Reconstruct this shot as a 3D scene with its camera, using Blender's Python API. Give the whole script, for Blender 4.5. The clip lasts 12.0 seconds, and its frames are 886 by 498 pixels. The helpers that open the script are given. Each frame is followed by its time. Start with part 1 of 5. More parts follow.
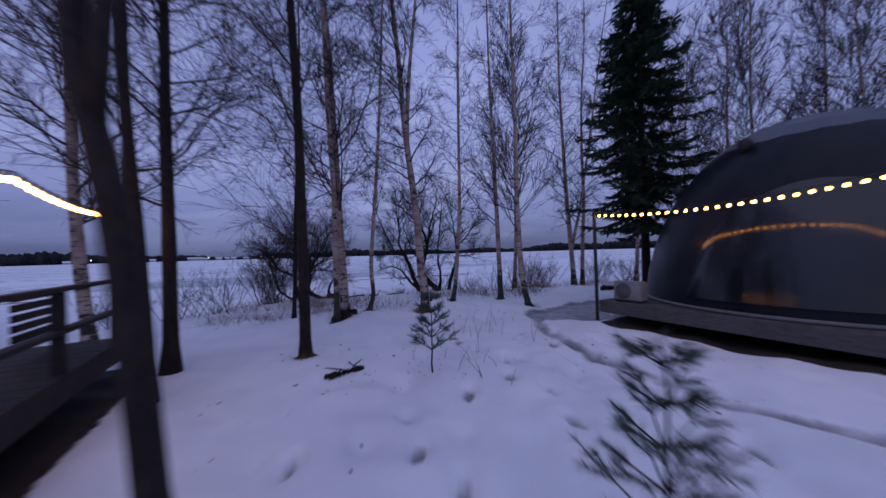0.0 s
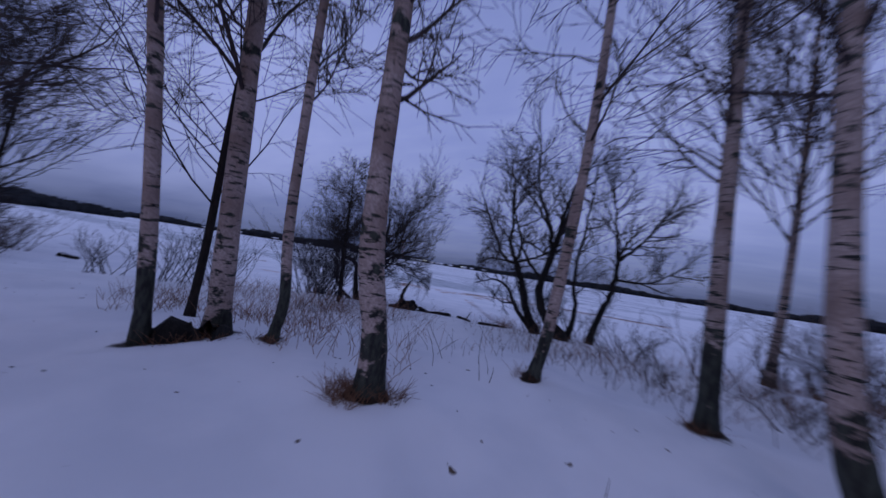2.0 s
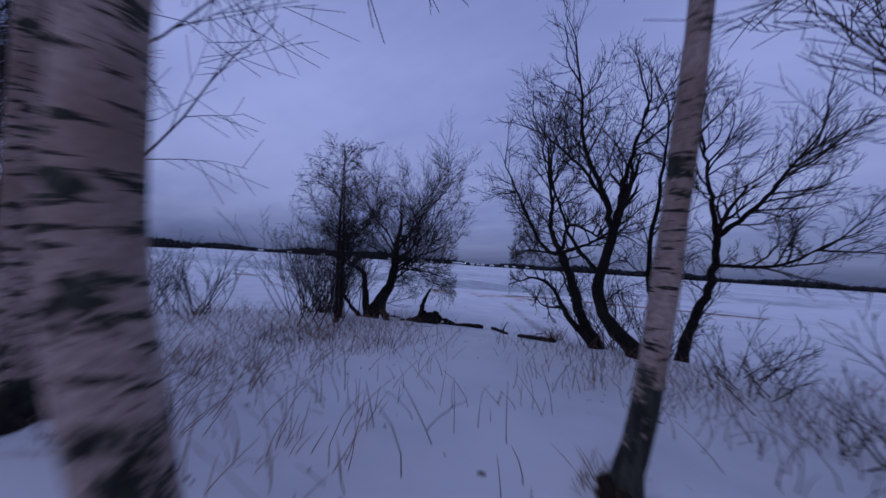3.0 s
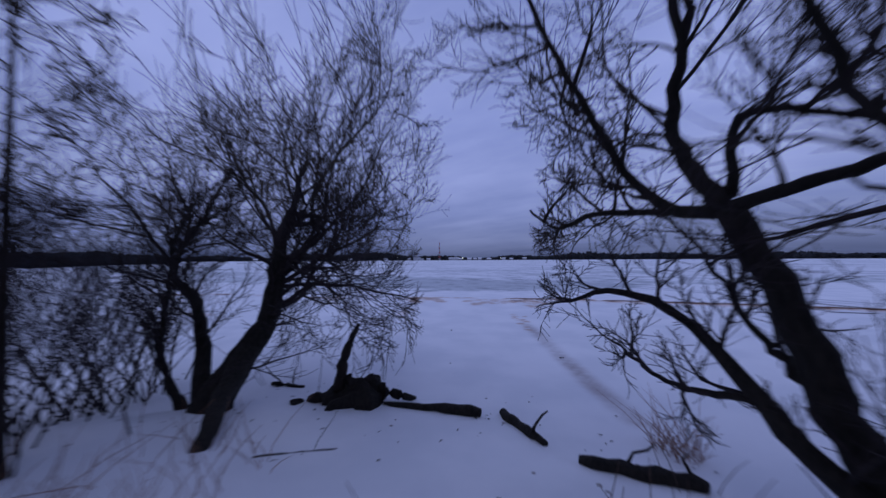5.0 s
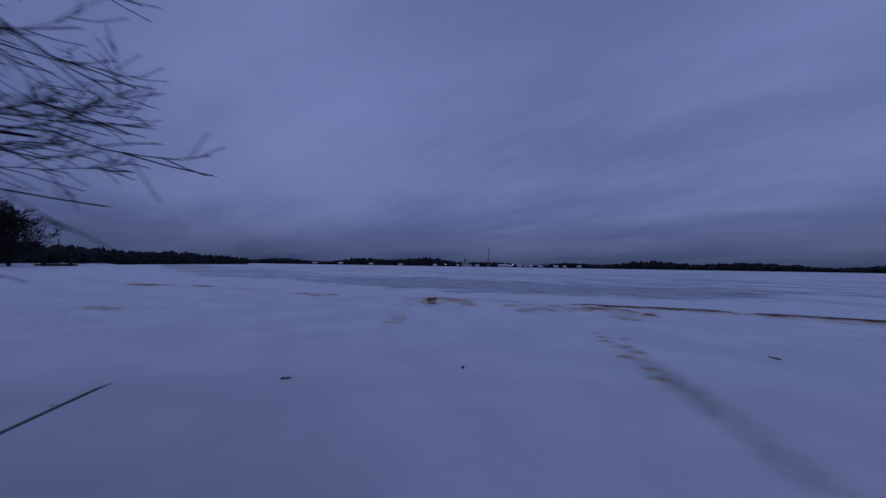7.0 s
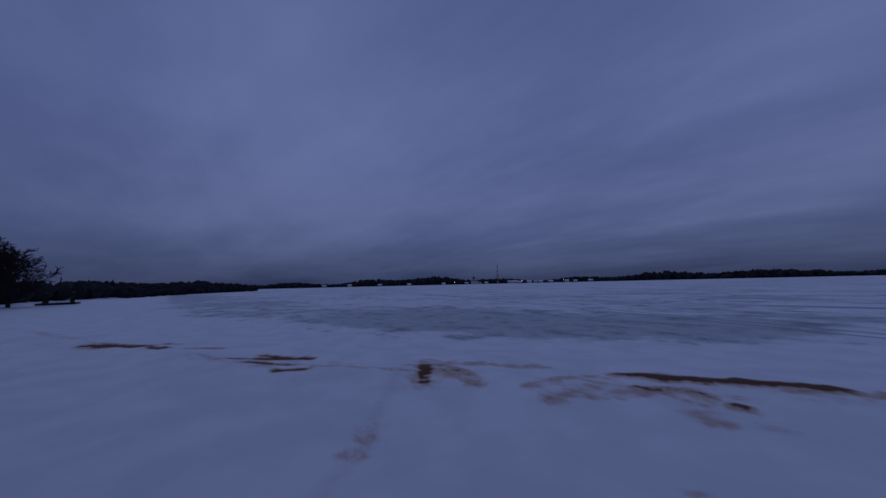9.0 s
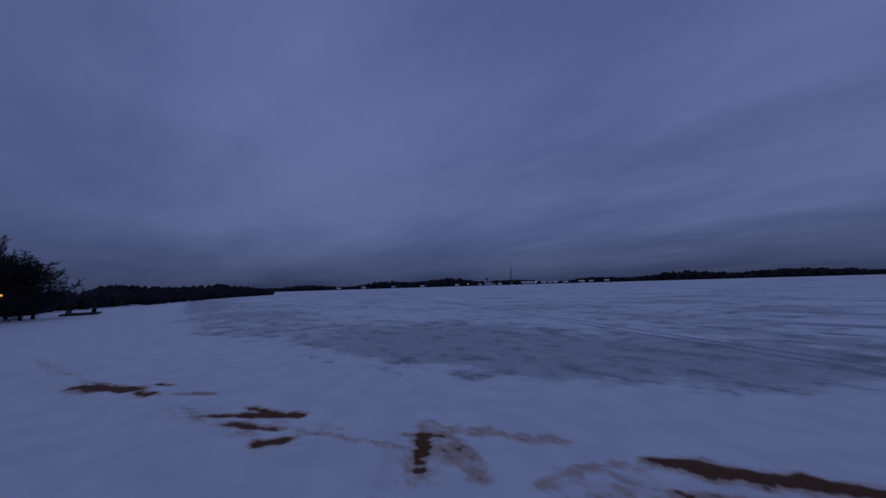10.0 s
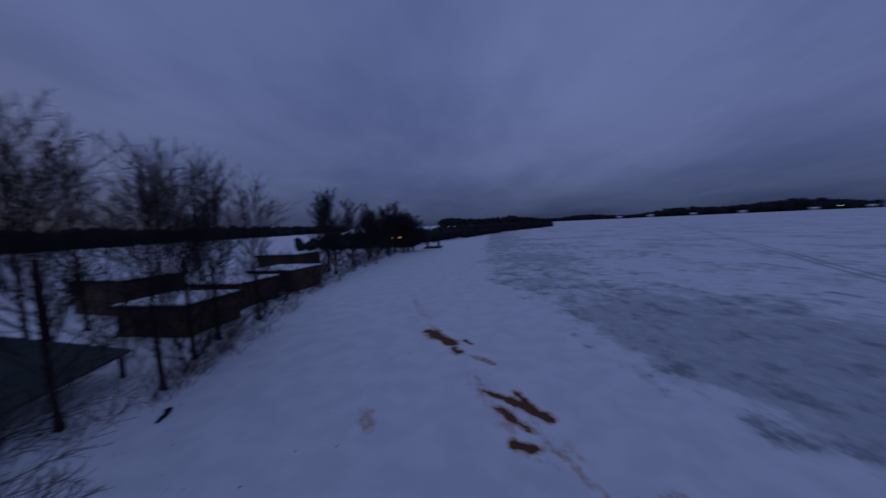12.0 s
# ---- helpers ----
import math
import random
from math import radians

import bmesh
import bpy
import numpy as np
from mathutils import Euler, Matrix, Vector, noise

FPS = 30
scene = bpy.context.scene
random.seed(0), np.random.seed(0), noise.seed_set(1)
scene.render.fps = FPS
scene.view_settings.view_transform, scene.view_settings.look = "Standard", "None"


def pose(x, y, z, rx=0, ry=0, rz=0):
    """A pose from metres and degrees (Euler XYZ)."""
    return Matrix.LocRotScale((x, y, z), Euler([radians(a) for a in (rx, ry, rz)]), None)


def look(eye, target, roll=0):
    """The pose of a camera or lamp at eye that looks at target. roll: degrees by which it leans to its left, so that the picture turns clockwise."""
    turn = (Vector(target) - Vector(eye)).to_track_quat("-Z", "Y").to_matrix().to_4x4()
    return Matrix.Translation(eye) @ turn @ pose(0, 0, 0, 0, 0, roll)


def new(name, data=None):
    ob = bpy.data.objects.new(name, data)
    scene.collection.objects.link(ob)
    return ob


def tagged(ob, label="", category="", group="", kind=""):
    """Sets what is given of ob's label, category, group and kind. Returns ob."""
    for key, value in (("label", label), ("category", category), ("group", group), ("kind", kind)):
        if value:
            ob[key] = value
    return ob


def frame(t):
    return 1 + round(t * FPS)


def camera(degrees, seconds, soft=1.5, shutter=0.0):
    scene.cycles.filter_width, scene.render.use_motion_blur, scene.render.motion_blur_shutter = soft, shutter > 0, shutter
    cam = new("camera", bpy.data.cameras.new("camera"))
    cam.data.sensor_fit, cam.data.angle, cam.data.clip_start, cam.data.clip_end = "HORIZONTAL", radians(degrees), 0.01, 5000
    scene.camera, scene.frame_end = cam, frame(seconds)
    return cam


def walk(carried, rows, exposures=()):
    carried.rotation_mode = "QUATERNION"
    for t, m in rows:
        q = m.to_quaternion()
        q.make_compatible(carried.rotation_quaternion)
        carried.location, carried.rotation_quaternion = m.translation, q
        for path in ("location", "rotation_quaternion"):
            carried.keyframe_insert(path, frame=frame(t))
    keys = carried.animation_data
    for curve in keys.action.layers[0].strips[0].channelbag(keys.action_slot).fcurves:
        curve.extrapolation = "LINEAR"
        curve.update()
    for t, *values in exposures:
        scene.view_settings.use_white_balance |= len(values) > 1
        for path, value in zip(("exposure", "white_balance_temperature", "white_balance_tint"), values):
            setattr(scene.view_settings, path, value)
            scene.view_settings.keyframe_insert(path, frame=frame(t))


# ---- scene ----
cam = camera(108.0, 12.0, shutter=0.55)
PATH = [
    (0, (-0.407, 1.135, 1.513), (-0.287, 3.132, 1.539), -1.6),
    (0.3, (-0.268, 1.958, 1.462), (-0.177, 3.956, 1.503), -2.0),
    (0.5, (-0.183, 2.502, 1.443), (-0.11, 4.5, 1.498), -2.2),
    (1, (0.164, 3.712, 1.397), (0.076, 5.708, 1.489), -1.0),
    (1.5, (0.573, 4.845, 1.327), (0.083, 6.78, 1.445), 3.0),
    (2, (0.827, 5.846, 1.223), (-0.171, 7.576, 1.322), 8.8),
    (2.5, (0.759, 6.635, 1.192), (-0.45, 8.226, 1.272), 8.4),
    (3, (0.415, 7.184, 1.234), (-0.789, 8.778, 1.322), 3.8),
    (3.2, (0.224, 7.459, 1.277), (-0.97, 9.061, 1.369), 1.8),
    (4.8, (-1.068, 9.869, 1.334), (-2.255, 11.477, 1.406), -0.9),
    (5, (-1.221, 10.186, 1.282), (-2.407, 11.795, 1.349), -0.3),
    (5.5, (-1.591, 11.091, 1.126), (-2.827, 12.662, 1.186), 1.1),
    (6, (-1.954, 11.81, 0.925), (-3.292, 13.294, 1.001), 3.2),
    (6.5, (-2.39, 12.305, 0.809), (-3.765, 13.755, 0.897), 2.2),
    (7, (-2.793, 12.88, 0.817), (-4.208, 14.289, 0.922), 0.9),
    (9, (-3.615, 14.006, 1.441), (-5.058, 15.374, 1.659), -1.3),
    (9.5, (-3.799, 14.33, 1.792), (-5.264, 15.672, 2.027), -1.6),
    (10, (-3.88, 14.546, 2.241), (-5.376, 15.854, 2.469), -1.7),
    (10.5, (-3.83, 14.704, 2.84), (-5.422, 15.906, 2.981), -2.1),
    (11, (-3.725, 14.837, 3.397), (-5.536, 15.685, 3.37), -2.8),
    (11.5, (-3.589, 14.971, 3.804), (-5.559, 15.299, 3.694), -3.5),
    (12, (-3.574, 15.095, 4.106), (-5.559, 14.896, 3.958), -2.7),
]

EXPOSURES = [(0.0, -1.40, 7200, 12), (0.5, -1.54, 7150, 11), (1.5, -1.45, 7000, 9), (2.5, -1.52, 6980, 8), (4.8, -1.46, 6920, 7), (5.5, -1.20, 6920, 7), (6.0, -1.32, 6800, 7), (6.5, -1.82, 6550, 7), (7.0, -2.34, 6400, 7), (9.0, -2.78, 6350, 7), (12.0, -2.70, 6350, 6)]
SKY_LOW, SKY_BAND, SKY_MID = (0.060, 0.085, 0.20), (0.125, 0.16, 0.355), (0.22, 0.27, 0.57)
SKY_HIGH, SKY_TOP, CLOUD_DARK = (0.26, 0.32, 0.68), (0.25, 0.31, 0.66), (0.60, 0.64, 0.72)
SUN_POWER = 0.5
walk(cam, [(t, look(e, g, r)) for t, e, g, r in PATH], EXPOSURES)

# ---------------------------------------------------------------- node helper
def nt_of(mat):
    mat.use_nodes = True
    nt = mat.node_tree
    nt.nodes.clear()
    return nt


def node(nt, kind, ins=None, operation="", use_clamp=False, data_type="", blend_type="", interpolation_type="", attribute_name=""):
    n = nt.nodes.new(kind)
    if operation:
        n.operation = operation
    if use_clamp:
        n.use_clamp = True
    if data_type:
        n.data_type = data_type
    if blend_type:
        n.blend_type = blend_type
    if interpolation_type:
        n.interpolation_type = interpolation_type
    if attribute_name:
        n.attribute_name = attribute_name
    for k, v in (ins or {}).items():
        sock = n.inputs[k]
        if isinstance(v, bpy.types.NodeSocket):
            nt.links.new(v, sock)
        else:
            sock.default_value = v
    return n


def math_n(nt, op, a, b=0.0, c=0.0, clamp=False):
    return node(nt, "ShaderNodeMath", {0: a, 1: b, 2: c}, operation=op, use_clamp=clamp).outputs[0]


def smooth_n(nt, x, lo, hi):
    m = node(nt, "ShaderNodeMapRange", {0: x, 1: lo, 2: hi}, interpolation_type="SMOOTHSTEP")
    return m.outputs[0]


def mix_n(nt, f, a, b):
    m = node(nt, "ShaderNodeMix", data_type="RGBA")
    for sock, v in ((m.inputs[0], f), (m.inputs[6], a), (m.inputs[7], b)):
        if isinstance(v, bpy.types.NodeSocket):
            nt.links.new(v, sock)
        else:
            sock.default_value = v if not isinstance(v, tuple) else (*v, 1)[:4]
    return m.outputs[2]


def noise_n(nt, vec, scale, detail=4, rough=0.55, stretch=None):
    if stretch:
        vec = node(nt, "ShaderNodeVectorMath", {0: vec, 1: stretch}, operation="MULTIPLY").outputs[0]
    return node(nt, "ShaderNodeTexNoise", {"Vector": vec, "Scale": scale, "Detail": detail, "Roughness": rough}).outputs[0]


# ---------------------------------------------------------------- world and light
def make_world():
    w = bpy.data.worlds.new("dusk_sky")
    scene.world = w
    w.use_nodes = True
    nt = w.node_tree
    nt.nodes.clear()
    gen = node(nt, "ShaderNodeTexCoord").outputs["Generated"]
    xyz = node(nt, "ShaderNodeSeparateXYZ", {0: gen})
    up = math_n(nt, "MAXIMUM", xyz.outputs[2], 0.0)
    den = math_n(nt, "ADD", up, 0.14)
    px = math_n(nt, "DIVIDE", xyz.outputs[0], den)
    py = math_n(nt, "DIVIDE", xyz.outputs[1], den)
    flat = node(nt, "ShaderNodeCombineXYZ", {0: px, 1: py, 2: 0.0}).outputs[0]
    c1 = noise_n(nt, flat, 0.55, 6, 0.5, (0.7, 1.0, 1))
    c2 = noise_n(nt, flat, 2.2, 5, 0.6, (0.5, 1.2, 1))
    cloud = math_n(nt, "ADD", math_n(nt, "MULTIPLY", c1, 0.8), math_n(nt, "MULTIPLY", c2, 0.2))
    ramp = node(nt, "ShaderNodeValToRGB", {0: up})
    el = ramp.color_ramp.elements
    el[0].position, el[0].color = 0.0, (*SKY_LOW, 1)
    el[1].position, el[1].color = 1.0, (*SKY_TOP, 1)
    for p, c in ((0.05, SKY_BAND), (0.14, SKY_MID), (0.4, SKY_HIGH)):
        e = el.new(p)
        e.color = (*c, 1)
    shade = smooth_n(nt, cloud, 0.34, 0.66)
    dark = node(nt, "ShaderNodeMix", data_type="RGBA", blend_type="MULTIPLY")
    dark.inputs[0].default_value = 1.0
    nt.links.new(ramp.outputs[0], dark.inputs[6])
    dark.inputs[7].default_value = (*CLOUD_DARK, 1)
    col = mix_n(nt, shade, dark.outputs[2], ramp.outputs[0])
    toward = node(nt, "ShaderNodeVectorMath", {0: gen, 1: (-0.42, 0.74, 0.52)}, operation="DOT_PRODUCT").outputs["Value"]
    glow = node(nt, "ShaderNodeMix", {0: smooth_n(nt, toward, 0.1, 1.0)}, data_type="RGBA", blend_type="MULTIPLY")
    nt.links.new(col, glow.inputs[6])
    glow.inputs[7].default_value = (1.12, 1.11, 1.10, 1)
    col = glow.outputs[2]
    sky = node(nt, "ShaderNodeTexSky")
    sky.sky_type, sky.sun_disc, sky.sun_elevation, sky.sun_rotation = "NISHITA", False, radians(12.0), radians(200)
    add = node(nt, "ShaderNodeMix", data_type="RGBA", blend_type="ADD")
    add.inputs[0].default_value = 0.003
    nt.links.new(col, add.inputs[6])
    nt.links.new(sky.outputs[0], add.inputs[7])
    bg = node(nt, "ShaderNodeBackground", {"Color": add.outputs[2], "Strength": 3.0})
    out = node(nt, "ShaderNodeOutputWorld")
    nt.links.new(bg.outputs[0], out.inputs[0])


make_world()
sun = new("sun", bpy.data.lights.new("sun", "SUN"))
sun.data.energy, sun.data.angle, sun.data.color = SUN_POWER, radians(60), (0.75, 0.8, 1.0)
sun.matrix_world = look((0, 0, 50), (8, 22, 0))


# ---------------------------------------------------------------- materials
def principled(nt, color, rough=0.8, metallic=0.0, bump=None, bump_s=0.3, bump_d=0.02, spec=0.3, **extra):
    b = node(nt, "ShaderNodeBsdfPrincipled", {"Roughness": rough, "Metallic": metallic, "Specular IOR Level": spec, **extra})
    if isinstance(color, bpy.types.NodeSocket):
        nt.links.new(color, b.inputs["Base Color"])
    else:
        b.inputs["Base Color"].default_value = (*color, 1)
    if bump is not None:
        bn = node(nt, "ShaderNodeBump", {"Strength": bump_s, "Distance": bump_d, "Height": bump})
        nt.links.new(bn.outputs[0], b.inputs["Normal"])
    o = node(nt, "ShaderNodeOutputMaterial")
    nt.links.new(b.outputs[0], o.inputs[0])
    return b


def simple(name, c1, c2, scale=8.0, rough=0.8, bump_s=0.3, stretch=None, metallic=0.0, bump_d=0.01, spec=0.3, var=0.0):
    m = bpy.data.materials.new(name)
    nt = nt_of(m)
    obj = node(nt, "ShaderNodeTexCoord").outputs["Object"]
    n1 = noise_n(nt, obj, scale, 5, 0.6, stretch)
    n2 = noise_n(nt, obj, scale * 0.17, 3, 0.5)
    f = math_n(nt, "ADD", math_n(nt, "MULTIPLY", n1, 0.65), math_n(nt, "MULTIPLY", n2, 0.35))
    f = smooth_n(nt, f, 0.33, 0.67)
    if var:
        rnd = node(nt, "ShaderNodeObjectInfo").outputs["Random"]
        f = math_n(nt, "ADD", f, math_n(nt, "MULTIPLY", math_n(nt, "SUBTRACT", rnd, 0.5), var), clamp=True)
    principled(nt, mix_n(nt, f, c1, c2), rough, metallic, n1, bump_s, bump_d, spec)
    return m


def emitter(name, col, power):
    m = bpy.data.materials.new(name)
    nt = nt_of(m)
    e = node(nt, "ShaderNodeEmission", {0: (*col, 1), 1: power})
    o = node(nt, "ShaderNodeOutputMaterial")
    nt.links.new(e.outputs[0], o.inputs[0])
    return m


def birch_bark():
    m = bpy.data.materials.new("birch_bark")
    nt = nt_of(m)
    obj = node(nt, "ShaderNodeTexCoord").outputs["Object"]
    z = node(nt, "ShaderNodeSeparateXYZ", {0: obj}).outputs[2]
    lent = noise_n(nt, obj, 1.0, 3, 0.6, (7, 7, 42))
    band = noise_n(nt, obj, 1.0, 4, 0.65, (4.5, 4.5, 7))
    fine = noise_n(nt, obj, 60, 3, 0.5)
    white = mix_n(nt, smooth_n(nt, fine, 0.3, 0.7), (0.33, 0.25, 0.22), (0.52, 0.41, 0.36))
    white = mix_n(nt, smooth_n(nt, noise_n(nt, obj, 2.3, 3), 0.4, 0.7), white, (0.24, 0.165, 0.135))
    marks = math_n(nt, "MAXIMUM", smooth_n(nt, lent, 0.565, 0.62), smooth_n(nt, band, 0.57, 0.62))
    low = math_n(nt, "ADD", math_n(nt, "MULTIPLY", math_n(nt, "SUBTRACT", math_n(nt, "ADD", 0.42, math_n(nt, "MULTIPLY", node(nt, "ShaderNodeObjectInfo").outputs["Random"], 0.5)), z), 1.3), math_n(nt, "MULTIPLY", math_n(nt, "SUBTRACT", band, 0.5), 2.6))
    crack = noise_n(nt, obj, 1.0, 4, 0.6, (30, 30, 9))
    marks = math_n(nt, "MAXIMUM", marks, smooth_n(nt, low, 0.1, 0.3))
    col = mix_n(nt, marks, white, mix_n(nt, smooth_n(nt, crack, 0.35, 0.65), (0.018, 0.018, 0.016), (0.06, 0.065, 0.05)))
    h = math_n(nt, "SUBTRACT", math_n(nt, "MULTIPLY", crack, marks), math_n(nt, "MULTIPLY", lent, 0.3))
    principled(nt, col, 0.75, 0, h, 0.7, 0.012, 0.25)
    return m


def snow_ground():
    m = bpy.data.materials.new("snow_ground")
    nt = nt_of(m)
    P = node(nt, "ShaderNodeTexCoord").outputs["Object"]
    xyz = node(nt, "ShaderNodeSeparateXYZ", {0: P})
    sand = node(nt, "ShaderNodeAttribute", attribute_name="sand").outputs["Fac"]
    slush_shade = node(nt, "ShaderNodeAttribute", attribute_name="slush_shade").outputs["Fac"]
    lake = node(nt, "ShaderNodeAttribute", attribute_name="lake").outputs["Fac"]
    grain = noise_n(nt, P, 55, 4, 0.6)
    soft = noise_n(nt, P, 1.4, 4, 0.5)
    lump = noise_n(nt, P, 7, 4, 0.55)
    snow = mix_n(nt, smooth_n(nt, soft, 0.35, 0.65), (0.74, 0.76, 0.79), (0.83, 0.84, 0.86))
    # bits of dead leaf and bark lying on the snow
    litter = smooth_n(nt, noise_n(nt, P, 11, 2, 0.4), 0.745, 0.765)
    snow = mix_n(nt, math_n(nt, "MULTIPLY", litter, math_n(nt, "SUBTRACT", 1.0, smooth_n(nt, xyz.outputs[1], 11.5, 13.5))), snow, (0.10, 0.07, 0.05))
    # bare ice past the shore snow, broken by blown snow
    icy = node(nt, "ShaderNodeAttribute", attribute_name="icy").outputs["Fac"]
    a = noise_n(nt, P, 1.0, 6, 0.6, (0.11, 0.15, 1))
    b = noise_n(nt, P, 1.0, 6, 0.68, (0.7, 0.85, 1))
    c = noise_n(nt, P, 1.0, 4, 0.6, (0.012, 0.035, 1))
    e = noise_n(nt, P, 1.0, 5, 0.7, (1.6, 2.1, 1))
    rag = math_n(nt, "ADD", math_n(nt, "MULTIPLY", math_n(nt, "SUBTRACT", a, 0.5), 1.7), math_n(nt, "ADD", math_n(nt, "MULTIPLY", math_n(nt, "SUBTRACT", b, 0.5), 1.3), math_n(nt, "MULTIPLY", math_n(nt, "SUBTRACT", e, 0.5), 0.9)))
    rag = math_n(nt, "ADD", rag, math_n(nt, "MULTIPLY", math_n(nt, "SUBTRACT", c, 0.5), 0.5))
    ice = smooth_n(nt, math_n(nt, "ADD", icy, rag), 0.36, 0.72)
    ice = math_n(nt, "MULTIPLY", ice, smooth_n(nt, icy, 0.02, 0.2))
    wet = math_n(nt, "MULTIPLY", smooth_n(nt, math_n(nt, "SUBTRACT", b, math_n(nt, "MULTIPLY", a, 0.25)), 0.37, 0.52), ice)
    # thin dark melt streaks far out
    st = smooth_n(nt, noise_n(nt, P, 1.0, 3, 0.5, (0.03, 0.42, 1)), 0.565, 0.64)
    st = math_n(nt, "MULTIPLY", st, math_n(nt, "MULTIPLY", lake, smooth_n(nt, xyz.outputs[0], -11.0, 0.0)))
    st = math_n(nt, "MULTIPLY", st, node(nt, "ShaderNodeAttribute", attribute_name="out").outputs["Fac"])
    # two runner tracks across the ice
    dl = math_n(nt, "SUBTRACT", math_n(nt, "ADD", math_n(nt, "MULTIPLY", xyz.outputs[0], 0.445), math_n(nt, "MULTIPLY", xyz.outputs[1], 0.895)), 23.1)
    dl = math_n(nt, "ADD", dl, math_n(nt, "MULTIPLY", math_n(nt, "SUBTRACT", c, 0.5), 2.0))
    tr = math_n(nt, "ABSOLUTE", math_n(nt, "SUBTRACT", math_n(nt, "ABSOLUTE", dl), 0.38))
    tr = math_n(nt, "MULTIPLY", math_n(nt, "SUBTRACT", 1.0, smooth_n(nt, tr, 0.05, 0.16)), math_n(nt, "MULTIPLY", lake, 0.75))
    ice_col = mix_n(nt, smooth_n(nt, e, 0.35, 0.65), (0.40, 0.435, 0.455), (0.53, 0.565, 0.585))
    ice_col = mix_n(nt, wet, ice_col, (0.25, 0.28, 0.305))
    col = mix_n(nt, ice, snow, ice_col)
    # the trodden trail, snow pressed grey-brown
    trod = node(nt, "ShaderNodeAttribute", attribute_name="trod").outputs["Fac"]
    td = smooth_n(nt, math_n(nt, "ADD", trod, math_n(nt, "MULTIPLY", math_n(nt, "SUBTRACT", lump, 0.5), math_n(nt, "MULTIPLY", trod, 0.9))), 0.1, 0.85)
    col = mix_n(nt, td, col, (0.41, 0.37, 0.37))
    col = mix_n(nt, tr, col, (0.22, 0.25, 0.30))
    col = mix_n(nt, math_n(nt, "MULTIPLY", st, 0.8), col, (0.18, 0.21, 0.26))
    # wet slush on the trodden way and puddle, and painted shade in the footprints
    sl = smooth_n(nt, math_n(nt, "ADD", slush_shade, math_n(nt, "MULTIPLY", math_n(nt, "SUBTRACT", lump, 0.5), 0.5)), 0.25, 0.7)
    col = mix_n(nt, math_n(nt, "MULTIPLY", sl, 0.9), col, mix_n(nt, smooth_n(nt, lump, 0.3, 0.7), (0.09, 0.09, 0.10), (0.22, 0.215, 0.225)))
    # rust-coloured sand
    sd = math_n(nt, "ADD", sand, math_n(nt, "MULTIPLY", math_n(nt, "SUBTRACT", noise_n(nt, P, 4.5, 5, 0.66, (0.8, 1.2, 1)), 0.5), math_n(nt, "MULTIPLY", smooth_n(nt, sand, 0.03, 0.25), 1.25)))
    pale = smooth_n(nt, sd, 0.12, 0.5)
    deep = smooth_n(nt, sd, 0.5, 0.68)
    col = mix_n(nt, math_n(nt, "MULTIPLY", pale, 0.7), col, (0.46, 0.27, 0.16))
    col = mix_n(nt, deep, col, mix_n(nt, grain, (0.085, 0.035, 0.016), (0.17, 0.075, 0.035)))
    # bare earth at the tree feet; under the decks also their painted shade
    soil_shade = node(nt, "ShaderNodeAttribute", attribute_name="soil_shade").outputs["Fac"]
    so = smooth_n(nt, math_n(nt, "ADD", soil_shade, math_n(nt, "MULTIPLY", math_n(nt, "SUBTRACT", lump, 0.5), 0.6)), 0.4, 0.6)
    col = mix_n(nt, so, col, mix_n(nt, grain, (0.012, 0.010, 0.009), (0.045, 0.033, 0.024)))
    rough = math_n(nt, "SUBTRACT", 0.85, math_n(nt, "ADD", math_n(nt, "MULTIPLY", ice, 0.30), math_n(nt, "MULTIPLY", sl, 0.5)))
    h = math_n(nt, "ADD", math_n(nt, "MULTIPLY", lump, 0.6), math_n(nt, "MULTIPLY", grain, 0.12))
    principled(nt, col, rough, 0, h, 0.12, 0.03, 0.25)
    return m


M_BIRCH = birch_bark()
M_TWIG = simple("dark_twigs", (0.014, 0.011, 0.012), (0.034, 0.025, 0.026), 20, 0.85)
M_BTWIG = simple("birch_twigs", (0.026, 0.019, 0.021), (0.060, 0.042, 0.043), 20, 0.85)
M_DARKBARK = simple("dark_bark", (0.010, 0.008, 0.007), (0.034, 0.024, 0.019), 14, 0.9, 0.9, (3, 3, 0.7), bump_d=0.02)
M_WILLOW = simple("willow_bark", (0.007, 0.006, 0.005), (0.026, 0.022, 0.018), 16, 0.9, 0.9, (3, 3, 1), bump_d=0.02)
M_SOIL = simple("bare_soil", (0.010, 0.008, 0.006), (0.036, 0.022, 0.014), 18, 0.95, 0.9, bump_d=0.02)
M_NEEDLE = simple("spruce_needles", (0.012, 0.026, 0.015), (0.036, 0.068, 0.036), 6, 0.8)
M_PINE = simple("pine_needles", (0.035, 0.060, 0.045), (0.075, 0.105, 0.080), 6, 0.7)
M_GRASS = simple("dry_grass", (0.17, 0.082, 0.050), (0.33, 0.18, 0.115), 3, 0.85)
M_TUFT = simple("rusty_grass", (0.11, 0.048, 0.027), (0.24, 0.125, 0.072), 3, 0.85)
M_WEED = simple("dead_weeds", (0.05, 0.035, 0.03), (0.12, 0.08, 0.06), 3, 0.85)
M_SNOW = simple("settled_snow", (0.74, 0.76, 0.80), (0.83, 0.84, 0.86), 5, 0.85, 0.4)
M_DECK = simple("weathered_boards", (0.05, 0.047, 0.047), (0.11, 0.10, 0.097), 9, 0.75, 0.4, (1, 1, 6), var=0.3)
M_DARKWOOD = simple("dark_stained_wood", (0.016, 0.012, 0.010), (0.038, 0.027, 0.020), 10, 0.7, 0.4, var=0.3)
